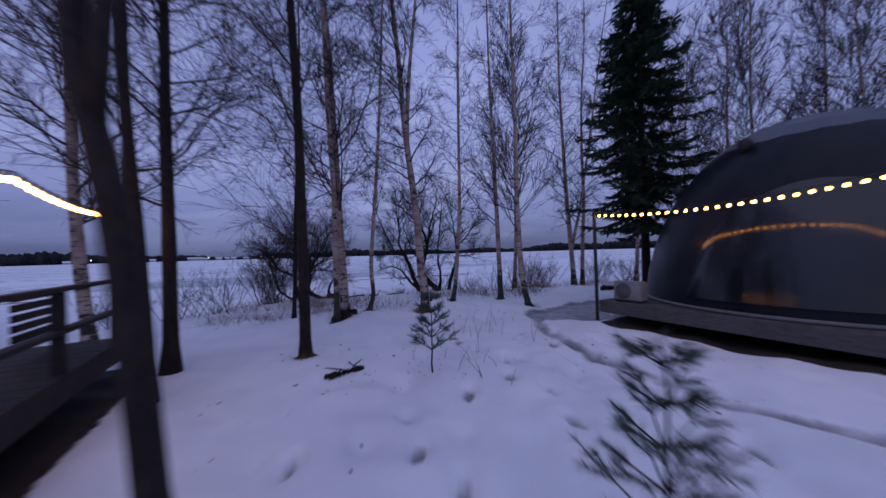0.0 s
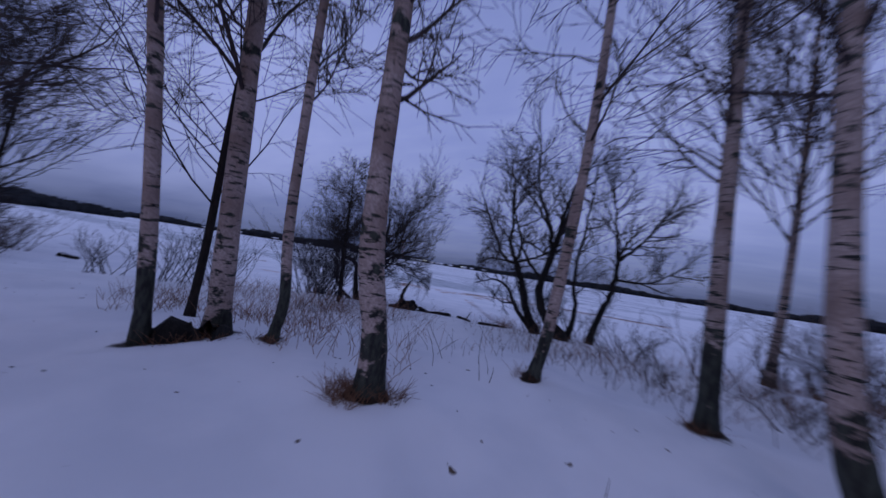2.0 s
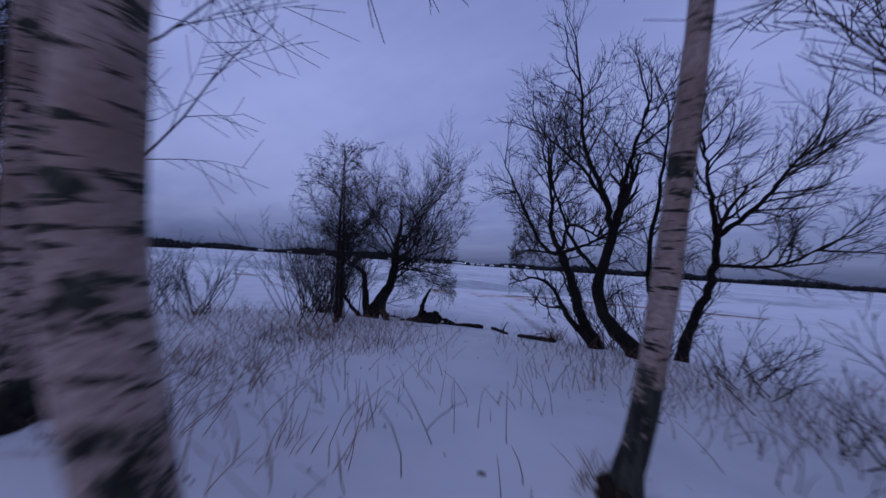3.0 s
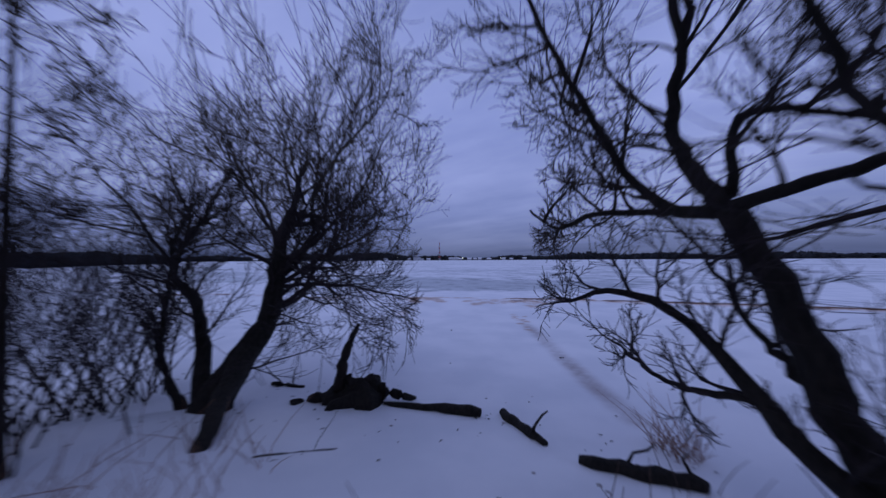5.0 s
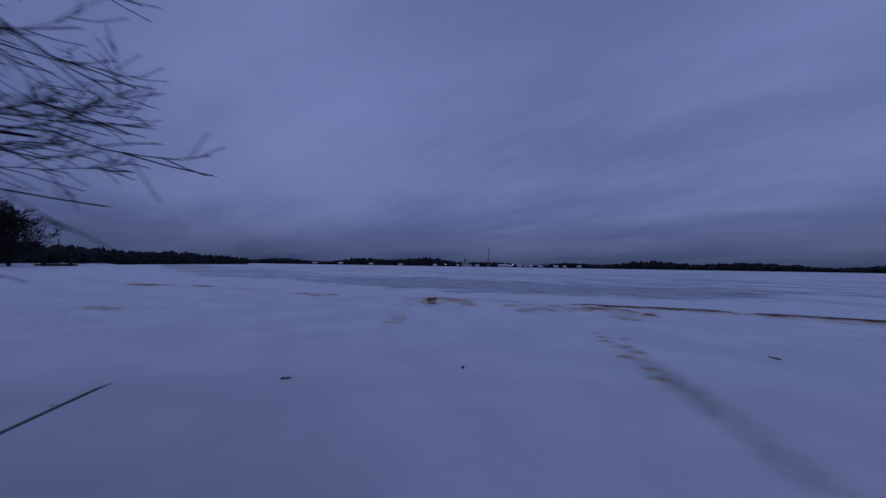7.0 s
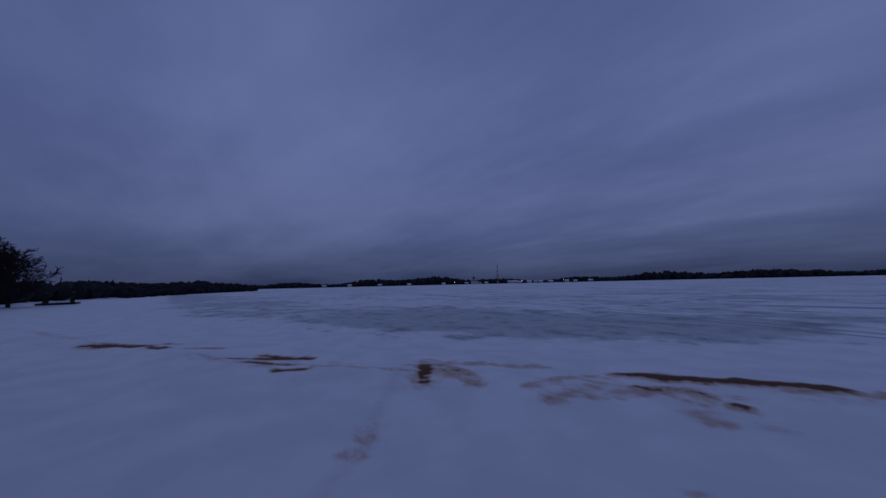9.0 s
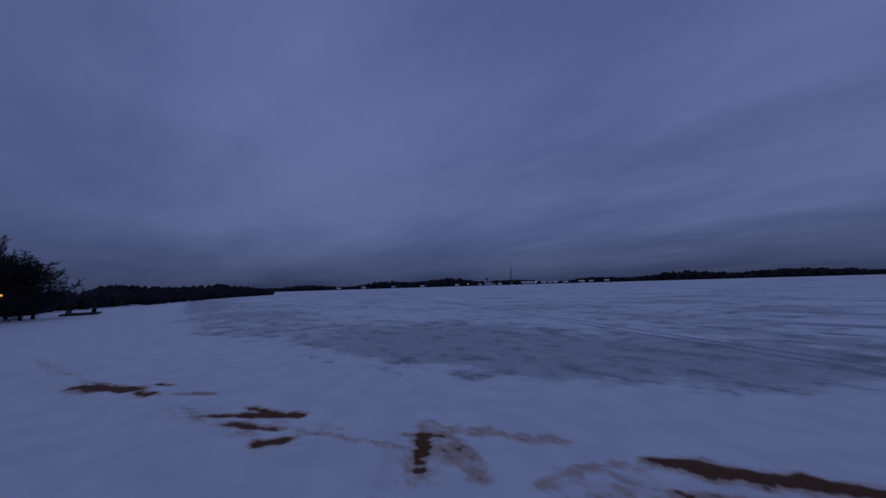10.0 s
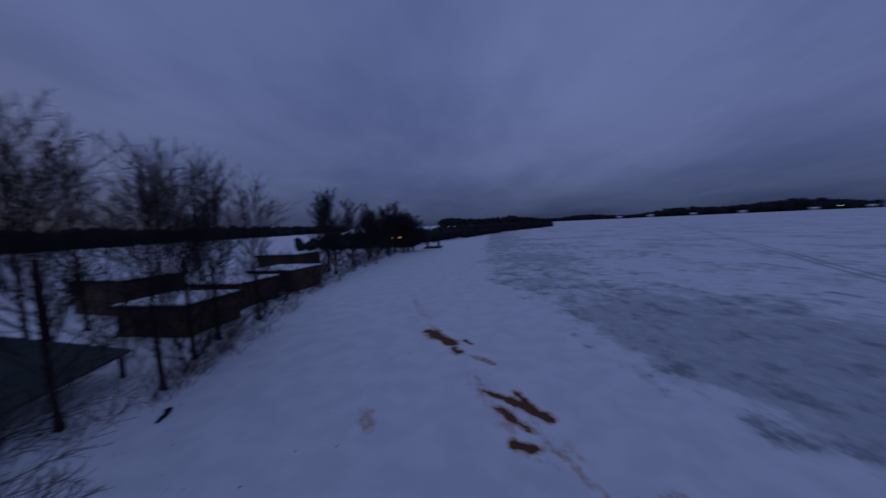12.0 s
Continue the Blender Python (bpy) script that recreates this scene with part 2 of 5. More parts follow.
M_BROWN = simple("brown_boards", (0.065, 0.038, 0.022), (0.13, 0.078, 0.045), 8, 0.75, 0.4, (5, 5, 1), var=0.4)
M_STEEL = simple("black_steel", (0.012, 0.012, 0.014), (0.03, 0.03, 0.033), 20, 0.45, 0.1)
M_CASE = simple("white_casing", (0.26, 0.24, 0.23), (0.34, 0.32, 0.30), 4, 0.45, 0.05)
M_GRILLE = simple("grey_grille", (0.12, 0.12, 0.13), (0.18, 0.18, 0.19), 30, 0.5, 0.1)
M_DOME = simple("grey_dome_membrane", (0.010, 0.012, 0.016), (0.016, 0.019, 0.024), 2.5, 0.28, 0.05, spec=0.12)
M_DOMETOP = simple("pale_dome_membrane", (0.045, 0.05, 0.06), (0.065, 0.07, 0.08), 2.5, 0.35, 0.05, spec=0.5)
M_TARP = simple("green_roof_felt", (0.022, 0.035, 0.032), (0.045, 0.06, 0.055), 5, 0.8, 0.3)
M_FOREST = simple("far_forest", (0.010, 0.012, 0.014), (0.024, 0.026, 0.028), 0.08, 0.95)
M_WHITE = simple("white_plaster", (0.32, 0.33, 0.35), (0.45, 0.46, 0.48), 0.5, 0.8)
M_GREYWALL = simple("grey_walls", (0.12, 0.12, 0.13), (0.25, 0.24, 0.24), 0.3, 0.85)
M_RED = simple("red_paint", (0.30, 0.05, 0.04), (0.38, 0.08, 0.06), 0.5, 0.6)
M_DARKROOF = simple("dark_roof", (0.02, 0.02, 0.024), (0.04, 0.04, 0.045), 0.5, 0.6)
M_PANE = simple("dark_window_film", (0.004, 0.005, 0.006), (0.007, 0.008, 0.010), 1.0, 0.14, 0.02, spec=0.6)
M_GROUND = snow_ground()
M_BULB = emitter("warm_bulb_glass", (1.0, 0.42, 0.10), 65.0)
M_FARLAMP = emitter("far_lamp", (0.85, 0.95, 0.9), 7.0)
M_FARWARM = emitter("far_warm_lamp", (1.0, 0.5, 0.12), 9.0)


# ---------------------------------------------------------------- mesh helpers
def mesh_from(name, V, F, mat, smooth=True):
    me = bpy.data.meshes.new(name)
    me.from_pydata(V, [], F)
    me.materials.append(mat)
    if smooth:
        me.polygons.foreach_set("use_smooth", [True] * len(me.polygons))
    me.update()
    return me


def part(name, data, parent, label=""):
    ob = new(name, data)
    ob.parent = parent
    if label:
        ob["label"] = label
    return ob


def thing(name, at, label, category, group="", kind=""):
    e = new(name)
    e.location = at
    e.empty_display_size = 0.1
    return tagged(e, label, category, group, kind)


def tube(V, F, pts, rad, sides, cap=True):
    """A tapered tube along pts."""
    n0 = len(V)
    k = len(pts)
    for i, p in enumerate(pts):
        t = (pts[min(i + 1, k - 1)] - pts[max(i - 1, 0)])
        t = t.normalized() if t.length > 1e-9 else Vector((0, 0, 1))
        ref = Vector((1, 0, 0)) if abs(t.x) < 0.8 else Vector((0, 1, 0))
        u = t.cross(ref).normalized()
        w = t.cross(u)
        for s in range(sides):
            a = 2 * math.pi * s / sides
            V.append(p + (u * math.cos(a) + w * math.sin(a)) * rad[i])
    for i in range(k - 1):
        for s in range(sides):
            a, b = n0 + i * sides + s, n0 + i * sides + (s + 1) % sides
            F.append((a, b, b + sides, a + sides))
    if cap:
        F.append(tuple(n0 + s for s in reversed(range(sides))))
        F.append(tuple(n0 + (k - 1) * sides + s for s in range(sides)))


def box(V, F, lo, hi, m=None):
    n = len(V)
    for x in (lo[0], hi[0]):
        for y in (lo[1], hi[1]):
            for z in (lo[2], hi[2]):
                v = Vector((x, y, z))
                V.append(m @ v if m else v)
    for f in ((0, 1, 3, 2), (4, 6, 7, 5), (0, 4, 5, 1), (2, 3, 7, 6), (0, 2, 6, 4), (1, 5, 7, 3)):
        F.append(tuple(n + i for i in f))


def bevel_box(name, lo, hi, mat, b=0.01, m=None):
    bm = bmesh.new()
    bmesh.ops.create_cube(bm, size=1)
    for v in bm.verts:
        v.co = Vector([lo[i] + (v.co[i] + 0.5) * (hi[i] - lo[i]) for i in range(3)])
    bmesh.ops.bevel(bm, geom=list(bm.edges), offset=b, segments=2, affect="EDGES")
    if m:
        bm.transform(m)
    me = bpy.data.meshes.new(name)
    bm.to_mesh(me)
    bm.free()
    me.materials.append(mat)
    return me


def along(pts, f):
    """The point at fraction f of a polyline, and its direction."""
    L = [(pts[i + 1] - pts[i]).length for i in range(len(pts) - 1)]
    s = f * sum(L)
    for i, l in enumerate(L):
        if s <= l or i == len(L) - 1:
            return pts[i].lerp(pts[i + 1], min(1, s / l)), (pts[i + 1] - pts[i]).normalized()
        s -= l


def bend(ctrl, n, rng=None, wob=0.0):
    """A smooth polyline of n pieces through the control points."""
    P = [Vector(c) for c in ctrl]
    P = [P[0] * 2 - P[1]] + P + [P[-1] * 2 - P[-2]]
    out = []
    m = len(P) - 3
    for i in range(n + 1):
        f = min(i / n * m, m - 1e-6)
        k, t = int(f), f - int(f)
        a, b, c, d = P[k:k + 4]
        q = 0.5 * (2 * b + (c - a) * t + (2 * a - 5 * b + 4 * c - d) * t * t + (3 * b - a - 3 * c + d) * t ** 3)
        if rng and 0 < i:
            q += Vector((rng.gauss(0, wob), rng.gauss(0, wob), 0))
        out.append(q)
    return out


def turned(d, ang, rng, toward=None):
    """d tilted by ang (radians) to a random side."""
    ref = Vector((rng.gauss(0, 1), rng.gauss(0, 1), rng.gauss(0, 1)))
    if toward is not None:
        ref = toward + ref * 0.35
    side = (ref - d * ref.dot(d))
    side = side.normalized() if side.length > 1e-6 else Vector((1, 0, 0))
    return d * math.cos(ang) + side * math.sin(ang)


GAP_A, GAP_B = Vector((-0.75, 9.2, 1.25)), Vector((-3.4, 13.8, 0.95))


def in_gap(p, r=0.46):
    """Whether p lies in the open way between the two shore willows."""
    ab = GAP_B - GAP_A
    f = max(0, min(1, (p - GAP_A).dot(ab) / ab.dot(ab)))
    q = GAP_A + ab * f
    return math.hypot((p - q).x, (p - q).y) < r and p.z < q.z + 0.75


FINEST = [0.0019]


def grow(V, F, rng, p, d, L, r, lvl, spec, origin, keep_gap=False):
    """A branch with its side branches. spec: for each level (pieces, wobble, up, children, angle, length ratio, first child at)."""
    seg, wob, up, kids, ang, ratio, first = spec[lvl]
    pts, q, dd = [p], p, d
    for i in range(seg):
        dd = (dd + Vector((rng.gauss(0, wob), rng.gauss(0, wob), rng.gauss(0, wob) + up))).normalized()
        q = q + dd * (L / seg)
        if keep_gap and in_gap(q):
            break
        pts.append(q)
    if len(pts) < 2:
        return
    n = len(pts)
    rad = [max(FINEST[0], r * (1 - 0.8 * i / (n - 1))) for i in range(n)]
    sides = 6 if r > 0.02 else (4 if r > 0.008 else 3)
    tube(V, F, [a - origin for a in pts], rad, sides, cap=False)
    if lvl + 1 < len(spec):
        for k in range(kids):
            f = first + (1 - first) * (k + rng.random()) / kids
            a, t = along(pts, f)
            grow(V, F, rng, a, turned(t, radians(ang) * rng.uniform(0.6, 1.3), rng), L * ratio * rng.uniform(0.6, 1.25) * (1.15 - 0.5 * f),
                 max(FINEST[0] * 1.25, r * (1 - 0.75 * f) * 0.6), lvl + 1, spec, origin, keep_gap)


def root_mound(rng, r, h=0.10):
    V, F = [], []
    n, k = 18, 5
    for j in range(k):
        for i in range(n):
            a = 2 * math.pi * i / n
            rr = r * (0.12 + 0.88 * j / (k - 1)) * (1 + 0.16 * math.sin(3 * a + r * 40) * j / k + 0.07 * math.sin(5 * a) + rng.uniform(-0.05, 0.05))
            V.append((rr * math.cos(a), rr * math.sin(a), h * (1 - (j / (k - 1)) ** 1.2) - 0.11 * (j / (k - 1)) ** 2 + rng.uniform(-0.01, 0.01)))
    for j in range(k - 1):
        for i in range(n):
            F.append((j * n + i, (j + 1) * n + i, (j + 1) * n + (i + 1) % n, j * n + (i + 1) % n))
    F.append(tuple(range(n)))
    return V, F


def trunk_tube(rng, pts, r, top, flare=1.55):
    """A trunk with a flared, slightly knobby foot."""
    V, F = [], []
    n = len(pts)
    H = pts[-1].z - pts[0].z
    rad = []
    for q in pts:
        h = (q.z - pts[0].z)
        rad.append((r + (top - r) * (h / H)) * (1 + (flare - 1) * math.exp(-h / (r * 1.6))) * rng.uniform(0.96, 1.05))
    tube(V, F, pts, rad, 12)
    return V, F


def tall_tree(name, ctrl, r, label, seed, bark=None, twig=None, height=9.0, low=1.6, branches=26, reach=1.5, dense=1.0, mound=True, group="birches on the bank", fork=0.0, finest=0.0026, fork_to=None, rise=False):
    """A bare tree: trunk through ctrl, carried on to height; branches start at low."""
    rng = random.Random(seed)
    FINEST[0] = finest
    base = Vector(ctrl[0])
    last, prev = Vector(ctrl[-1]), Vector(ctrl[-2])
    lean = (last - prev).normalized()
    C = [Vector(c) for c in ctrl]
    while C[-1].z < base.z + height:
        lean = (lean + Vector((0, 0, 0.25)) + Vector((rng.gauss(0, 0.03), rng.gauss(0, 0.03), 0))).normalized()
        C.append(C[-1] + lean * 1.3)
    pts = bend(C, max(14, int(height * 3)))
    ob = thing(name, base, label, "tree", group)
    foot = [q - base for q in pts]
    foot[0].z -= 0.12
    V, F = trunk_tube(rng, foot, r, r * 0.16)
    if fork:
        a, t = along(foot, fork)
        stem = [a]
        d = Vector(fork_to).normalized() if fork_to else turned(t, radians(16), rng)
        for i in range(14):
            d = (d + Vector((rng.gauss(0, 0.02), rng.gauss(0, 0.02), 0.05))).normalized()
            stem.append(stem[-1] + d * (height * (1 - fork) / 14))
        tube(V, F, stem, [r * 0.62 * (1 - 0.8 * i / 14) for i in range(15)], 10)
    part("trunk", mesh_from("trunk", V, F, bark or M_BIRCH), ob)
    V, F = [], []
    spec = [(6, 0.11, 0.045, int(9 * dense), 42, 0.45, 0.12), (3, 0.15, -0.015, int(7 * dense), 38, 0.55, 0.12), (1, 0.25, -0.14, 0, 0, 0, 0)]
    if rise:
        spec = [(6, 0.10, 0.09, int(9 * dense), 30, 0.5, 0.15), (3, 0.12, 0.09, int(7 * dense), 28, 0.55, 0.12), (1, 0.15, 0.05, 0, 0, 0, 0)]
    start = low / height
    for k in range(int(branches * 1.45)):
        f = start + (0.97 - start) * (k + rng.random()) / int(branches * 1.45)
        a, t = along(pts, f)
        L = reach * (1.05 - 0.5 * f) * rng.uniform(0.55, 1.25)
        grow(V, F, rng, a, turned(t, radians(rng.uniform(20, 48) if rise else rng.uniform(36, 68)), rng), L, max(0.004, r * 0.26 * (1.1 - f)), 0, spec, base)
    if fork:
        for k in range(branches // 2):
            a, t = along(stem, (k + 0.5) / (branches // 2))
            grow(V, F, rng, a + base, turned(t, radians(rng.uniform(45, 75)), rng), reach * 0.6 * rng.uniform(0.5, 1.2), r * 0.16, 0, spec, base)
    part("crown", mesh_from("crown", V, F, twig or M_BTWIG, False), ob, "bare twiggy crown without leaves")
    FINEST[0] = 0.0019
    if mound:
        V, F = root_mound(rng, r * 2.6, 0.07)
        part("root_mound", mesh_from("root_mound", V, F, M_SOIL), ob, "dark bare soil round the roots")
    return ob


# ---------------------------------------------------------------- ground
def vnoise(x, y, seed=0):
    """Smooth value noise in numpy."""
    def h(i, j):
        s = np.sin(i * 127.1 + j * 311.7 + seed * 74.7) * 43758.5453
        return s - np.floor(s)
    i, j = np.floor(x), np.floor(y)
    u, v = x - i, y - j
    u, v = u * u * (3 - 2 * u), v * v * (3 - 2 * v)
    return (h(i, j) * (1 - u) + h(i + 1, j) * u) * (1 - v) + (h(i, j + 1) * (1 - u) + h(i + 1, j + 1) * u) * v


def sstep(x, a, b):
    t = np.clip((x - a) / (b - a), 0, 1)
    return t * t * (3 - 2 * t)


BANK_X = [-900, -420, -215, -150, -75, -24, -12.4, -8, -5.5, -4.2, -1, 1, 5, 12, 40, 200, 900]
BANK_Y = [150, 95, 66, 32, 5, 4.4, 7.3, 7.2, 9.6, 11.4, 12.5, 12.7, 13.3, 14, 16, 10, -60]
RIDGE = [(-75, 9.5), (-30, 10.5), (-22, 11.2), (-15.8, 13.3), (-13.4, 14.5), (-10.6, 15.2), (-9, 15.8), (-7.9, 17.2), (-5.9, 17.9), (-4.4, 18.9), (-2.6, 19.8), (0.5, 20.9), (9, 23), (40, 29)]
WAY = [(2.52, 3.04), (2.12, 3.5), (1.8, 4.1), (1.5, 5.1), (1.42, 5.9), (1.5, 6.5), (1.75, 7.1)]


def poly_dist(x, y, poly):
    """Distance to a polyline and the place along it."""
    best = np.full_like(x, 1e9)
    at = np.zeros_like(x)
    s = 0.0
    for (ax, ay), (bx, by) in zip(poly, poly[1:]):
        dx, dy = bx - ax, by - ay
        L = math.hypot(dx, dy)
        t = np.clip(((x - ax) * dx + (y - ay) * dy) / (L * L), 0, 1)
        d = np.hypot(x - ax - t * dx, y - ay - t * dy)
        near = d < best
        best = np.where(near, d, best)
        at = np.where(near, s + t * L, at)
        s += L
    return best, at


def ridge_y(x):
    return np.interp(x, [p[0] for p in RIDGE], [p[1] for p in RIDGE])


def height_at(x, y):
    x, y = np.asarray(x, float), np.asarray(y, float)
    d = y - np.interp(x, BANK_X, BANK_Y) + (vnoise(x * 0.8, y * 0.8, 3) - 0.5) * 0.9
    z = 0.11 + 0.19 * sstep(-d, -0.6, 1.6)
    lake = sstep(y - ridge_y(x), 0.6, 3.2)
    z = z * (1 - lake)
    land = 1 - lake
    z += 0.13 * np.exp(-((x + 1.5) ** 2 + (y - 7.3) ** 2) / 1.6)
    z += 0.10 * np.exp(-((x - 0.3) ** 2 + (y - 8.7) ** 2) / 1.2)
    bank = 0.14 + 0.86 * sstep(-d, -0.5, 1.0)
    z += land * bank * (0.08 * (vnoise(x * 1.3, y * 1.3, 5) - 0.5) + 0.045 * (vnoise(x * 4, y * 4, 6) - 0.5))
    rd, _ = poly_dist(x, y, RIDGE)
    z += 0.06 * np.exp(-(rd / 0.4) ** 2) * (0.5 + vnoise(x * 1.5, y * 1.5, 8)) * (1 - 0.6 * sstep(x, -7, -4))
    z += 0.05 * np.exp(-((y - ridge_y(x) + 0.5) / 0.4) ** 2) * (1 - sstep(x, -8, -6))
    wd, _ = poly_dist(x, y, WAY)
    z -= 0.028 * np.exp(-(wd / 0.22) ** 2)
    far = sstep(-d, 30, 120)
    return z + far * 0.6


def gz(x, y):
    return float(height_at(np.array([x]), np.array([y]))[0])


def sand_stroke(x, y, sand, line, w, strength, w_end=None):
    """A ragged streak of bare sand along a line, about w wide, w_end at its end."""
    d, at = poly_dist(x, y, line)
    L = sum(math.dist(a, b) for a, b in zip(line, line[1:]))
    ww = w + ((w_end or w) - w) * np.clip(at / L, 0, 1)
    ww = ww * (0.45 + 1.1 * vnoise(x * 5, y * 5, 21))
    np.maximum(sand, strength * np.clip(1.35 - d / ww * 0.6, 0, 1), out=sand)
    np.maximum(sand, 0.36 * strength * np.exp(-(d / (w * 2.6)) ** 2), out=sand)


TRODDEN = [(-4.2, 16.9), (-3.5, 15.8), (-2.8, 14.8), (-2.0, 13.6), (-1.5, 12.9)]
FAINT = [(-8.0, 17.2), (-6.9, 16.1), (-6.2, 15.5), (-5.7, 14.8)]
PUDDLE = [(2.05, 7.15, 0.55, 0.52), (2.7, 7.55, 0.62, 0.6), (3.3, 8.05, 0.65, 0.5), (2.5, 6.95, 0.5, 0.4), (3.9, 8.4, 0.6, 0.35)]
ICE_X = [-900, -51, -26, -20.7, -16, -13, -11, -9.7, -8.5, -7.4, -4.9, -2.75, 3, 20, 60, 900]
ICE_Y = [60, 15.4, 15.0, 17.2, 18.3, 19.4, 20.0, 20.4, 20.6, 21.1, 22.9, 25.6, 32, 50, 80, 400]
FEET = [(-0.41, 7.38, 0.20), (0.24, 8.64, 0.13), (1.41, 8.77, 0.18), (1.82, 7.93, 0.17), (-1.5, 7.44, 0.15), (-1.86, 7.22, 0.24), (-1.86, 7.0, 0.20), (-1.93, 6.8, 0.20), (-1.865, 5.08, 0.17), (-2.93, 7.49, 0.12)]


def make_ground():
    core_x = np.concatenate([np.arange(-18, -1.99, 0.1), np.arange(-1.95, 2.96, 0.05), np.arange(3.0, 6.01, 0.1)])
    core_y = np.concatenate([np.arange(-0.6, 2.49, 0.1), np.arange(2.5, 6.46, 0.05), np.arange(6.5, 22.01, 0.1)])

    def spread(c, end):
        lo, hi, st = [], [], 0.1
        a, b = c[0], c[-1]
        while a > -end or b < end:
            st *= 1.11
            a -= st
            b += st
            lo.append(a)
            hi.append(b)
        return np.array(lo[::-1] + list(c) + hi)
    X, Y = np.meshgrid(spread(core_x, 2600), spread(core_y, 2600))
    x, y = X.ravel(), Y.ravel()
    z = height_at(x, y)
    sand = np.zeros_like(x)
    sand_stroke(x, y, sand, [(-5.24, 19.09), (-4.64, 19.34), (-4.04, 19.66), (-3.38, 19.95)], 0.13, 0.95)
    sand_stroke(x, y, sand, [(-4.96, 18.49), (-4.62, 18.68), (-4.38, 18.66)], 0.09, 0.6)
    sand_stroke(x, y, sand, [(-4.08, 18.57), (-3.98, 18.54)], 0.055, 0.65)
    sand_stroke(x, y, sand, [(-5.91, 17.72), (-5.73, 18.57), (-5.19, 18.9)], 0.12, 0.34)
    sand_stroke(x, y, sand, [(-5.6, 17.53), (-5.34, 17.98), (-4.86, 18.38)], 0.12, 0.38)
    sand_stroke(x, y, sand, [(-4.53, 18.57), (-4.19, 18.1)], 0.2, 0.3)
    sand_stroke(x, y, sand, [(-7.74, 17.48), (-7.4, 17.15), (-7.05, 16.85)], 0.12, 1, 0.02)
    sand_stroke(x, y, sand, [(-7.93, 17.3), (-7.62, 17.62)], 0.06, 0.75)
    sand_stroke(x, y, sand, [(-7.5, 17.62), (-7.28, 17.62), (-6.94, 17.52), (-6.57, 17.32)], 0.1, 0.52)
    sand_stroke(x, y, sand, [(-7.4, 17.4), (-7.0, 17.3), (-6.85, 17.5)], 0.14, 0.4)
    sand_stroke(x, y, sand, [(-8.04, 17.74), (-7.3, 18.19), (-6.41, 18.7)], 0.12, 0.42)
    sand_stroke(x, y, sand, [(-10.89, 15.19), (-10.56, 15.85), (-9.95, 16.48)], 0.09, 0.9)
    sand_stroke(x, y, sand, [(-11.03, 15.88), (-10.35, 16.23)], 0.06, 0.75)
    sand_stroke(x, y, sand, [(-10.17, 15.48), (-9.54, 16.0)], 0.1, 0.75)
    sand_stroke(x, y, sand, [(-9.12, 15.68), (-8.98, 15.93)], 0.1, 0.85)
    sand_stroke(x, y, sand, [(-15.26, 13.33), (-13.97, 14.19)], 0.17, 0.95)
    sand_stroke(x, y, sand, [(-13.56, 14.24), (-13.21, 14.44)], 0.1, 0.8)
    sand_stroke(x, y, sand, [(-12.96, 14.96), (-12.53, 15.46)], 0.1, 0.55)
    sand_stroke(x, y, sand, [(-14.44, 14.62), (-14.13, 14.82)], 0.07, 0.7)
    sand_stroke(x, y, sand, [(-9.21, 16.23), (-8.06, 16.8), (-7.6, 17.0)], 0.07, 0.36)
    sand_stroke(x, y, sand, [(-6.4, 15.65), (-6.1, 15.35)], 0.1, 0.32)
    sand_stroke(x, y, sand, [(-10.2, 12.6), (-9.6, 12.75)], 0.12, 0.42)
    for bx, by, ra, rb, st in ((-5.3, 18.5, 0.75, 0.42, 0.26), (-4.5, 18.75, 0.7, 0.4, 0.30), (-4.1, 18.2, 0.5, 0.5, 0.24), (-7.55, 17.2, 0.25, 0.4, 0.25), (-10.2, 15.9, 0.7, 0.5, 0.24), (-13.4, 14.5, 0.9, 0.45, 0.2), (-6.8, 18.5, 0.8, 0.25, 0.22), (-9.0, 16.6, 0.8, 0.4, 0.18), (-3.6, 19.5, 0.8, 0.35, 0.22)):
        u, v = (x - bx) * 0.87 + (y - by) * 0.5, (y - by) * 0.87 - (x - bx) * 0.5
        sand = np.maximum(sand, st * np.exp(-(u / ra) ** 2 - (v / rb) ** 2) * (0.5 + vnoise(x * 3, y * 6, 17)))
    sand_stroke(x, y, sand, [(-2.9, 19.95), (-0.5, 20.9), (2.5, 21.7)], 0.14, 0.9)
    rd, at = poly_dist(x, y, RIDGE)
    sand = np.maximum(sand, np.exp(-(rd / 0.30) ** 2) * (0.10 + 0.22 * vnoise(at * 0.9, at * 0, 4)) * (np.abs(x + 8) < 14))
    td, _ = poly_dist(x, y, TRODDEN)
    trod = (0.48 + 0.30 * vnoise(x * 2, y * 2, 31)) * np.exp(-(td / 0.13) ** 2) * (1 - 0.75 * sstep(y, 15.6, 16.4))
    trod = np.maximum(trod, 0.4 * np.exp(-((x + 0.98) / 0.32) ** 2 - ((y - 4.22) / 0.13) ** 2))
    z = z - 0.03 * trod
    for bx, by, br in ((-4.12, 16.62, 0.07), (-4.0, 16.42, 0.06), (-3.82, 16.5, 0.07), (-3.74, 16.15, 0.11), (-3.58, 16.02, 0.10), (-3.62, 15.8, 0.07), (-3.3, 15.42, 0.07), (-3.38, 15.6, 0.06), (-3.9, 16.2, 0.05)):
        sand = np.maximum(sand, 0.62 * np.exp(-((x - bx) ** 2 + (y - by) ** 2) / br ** 2))
    td, _ = poly_dist(x, y, FAINT)
    trod = np.maximum(trod, 0.30 * np.exp(-(td / 0.15) ** 2))
    slush_shade = np.zeros_like(x)
    wd, _ = poly_dist(x, y, WAY)
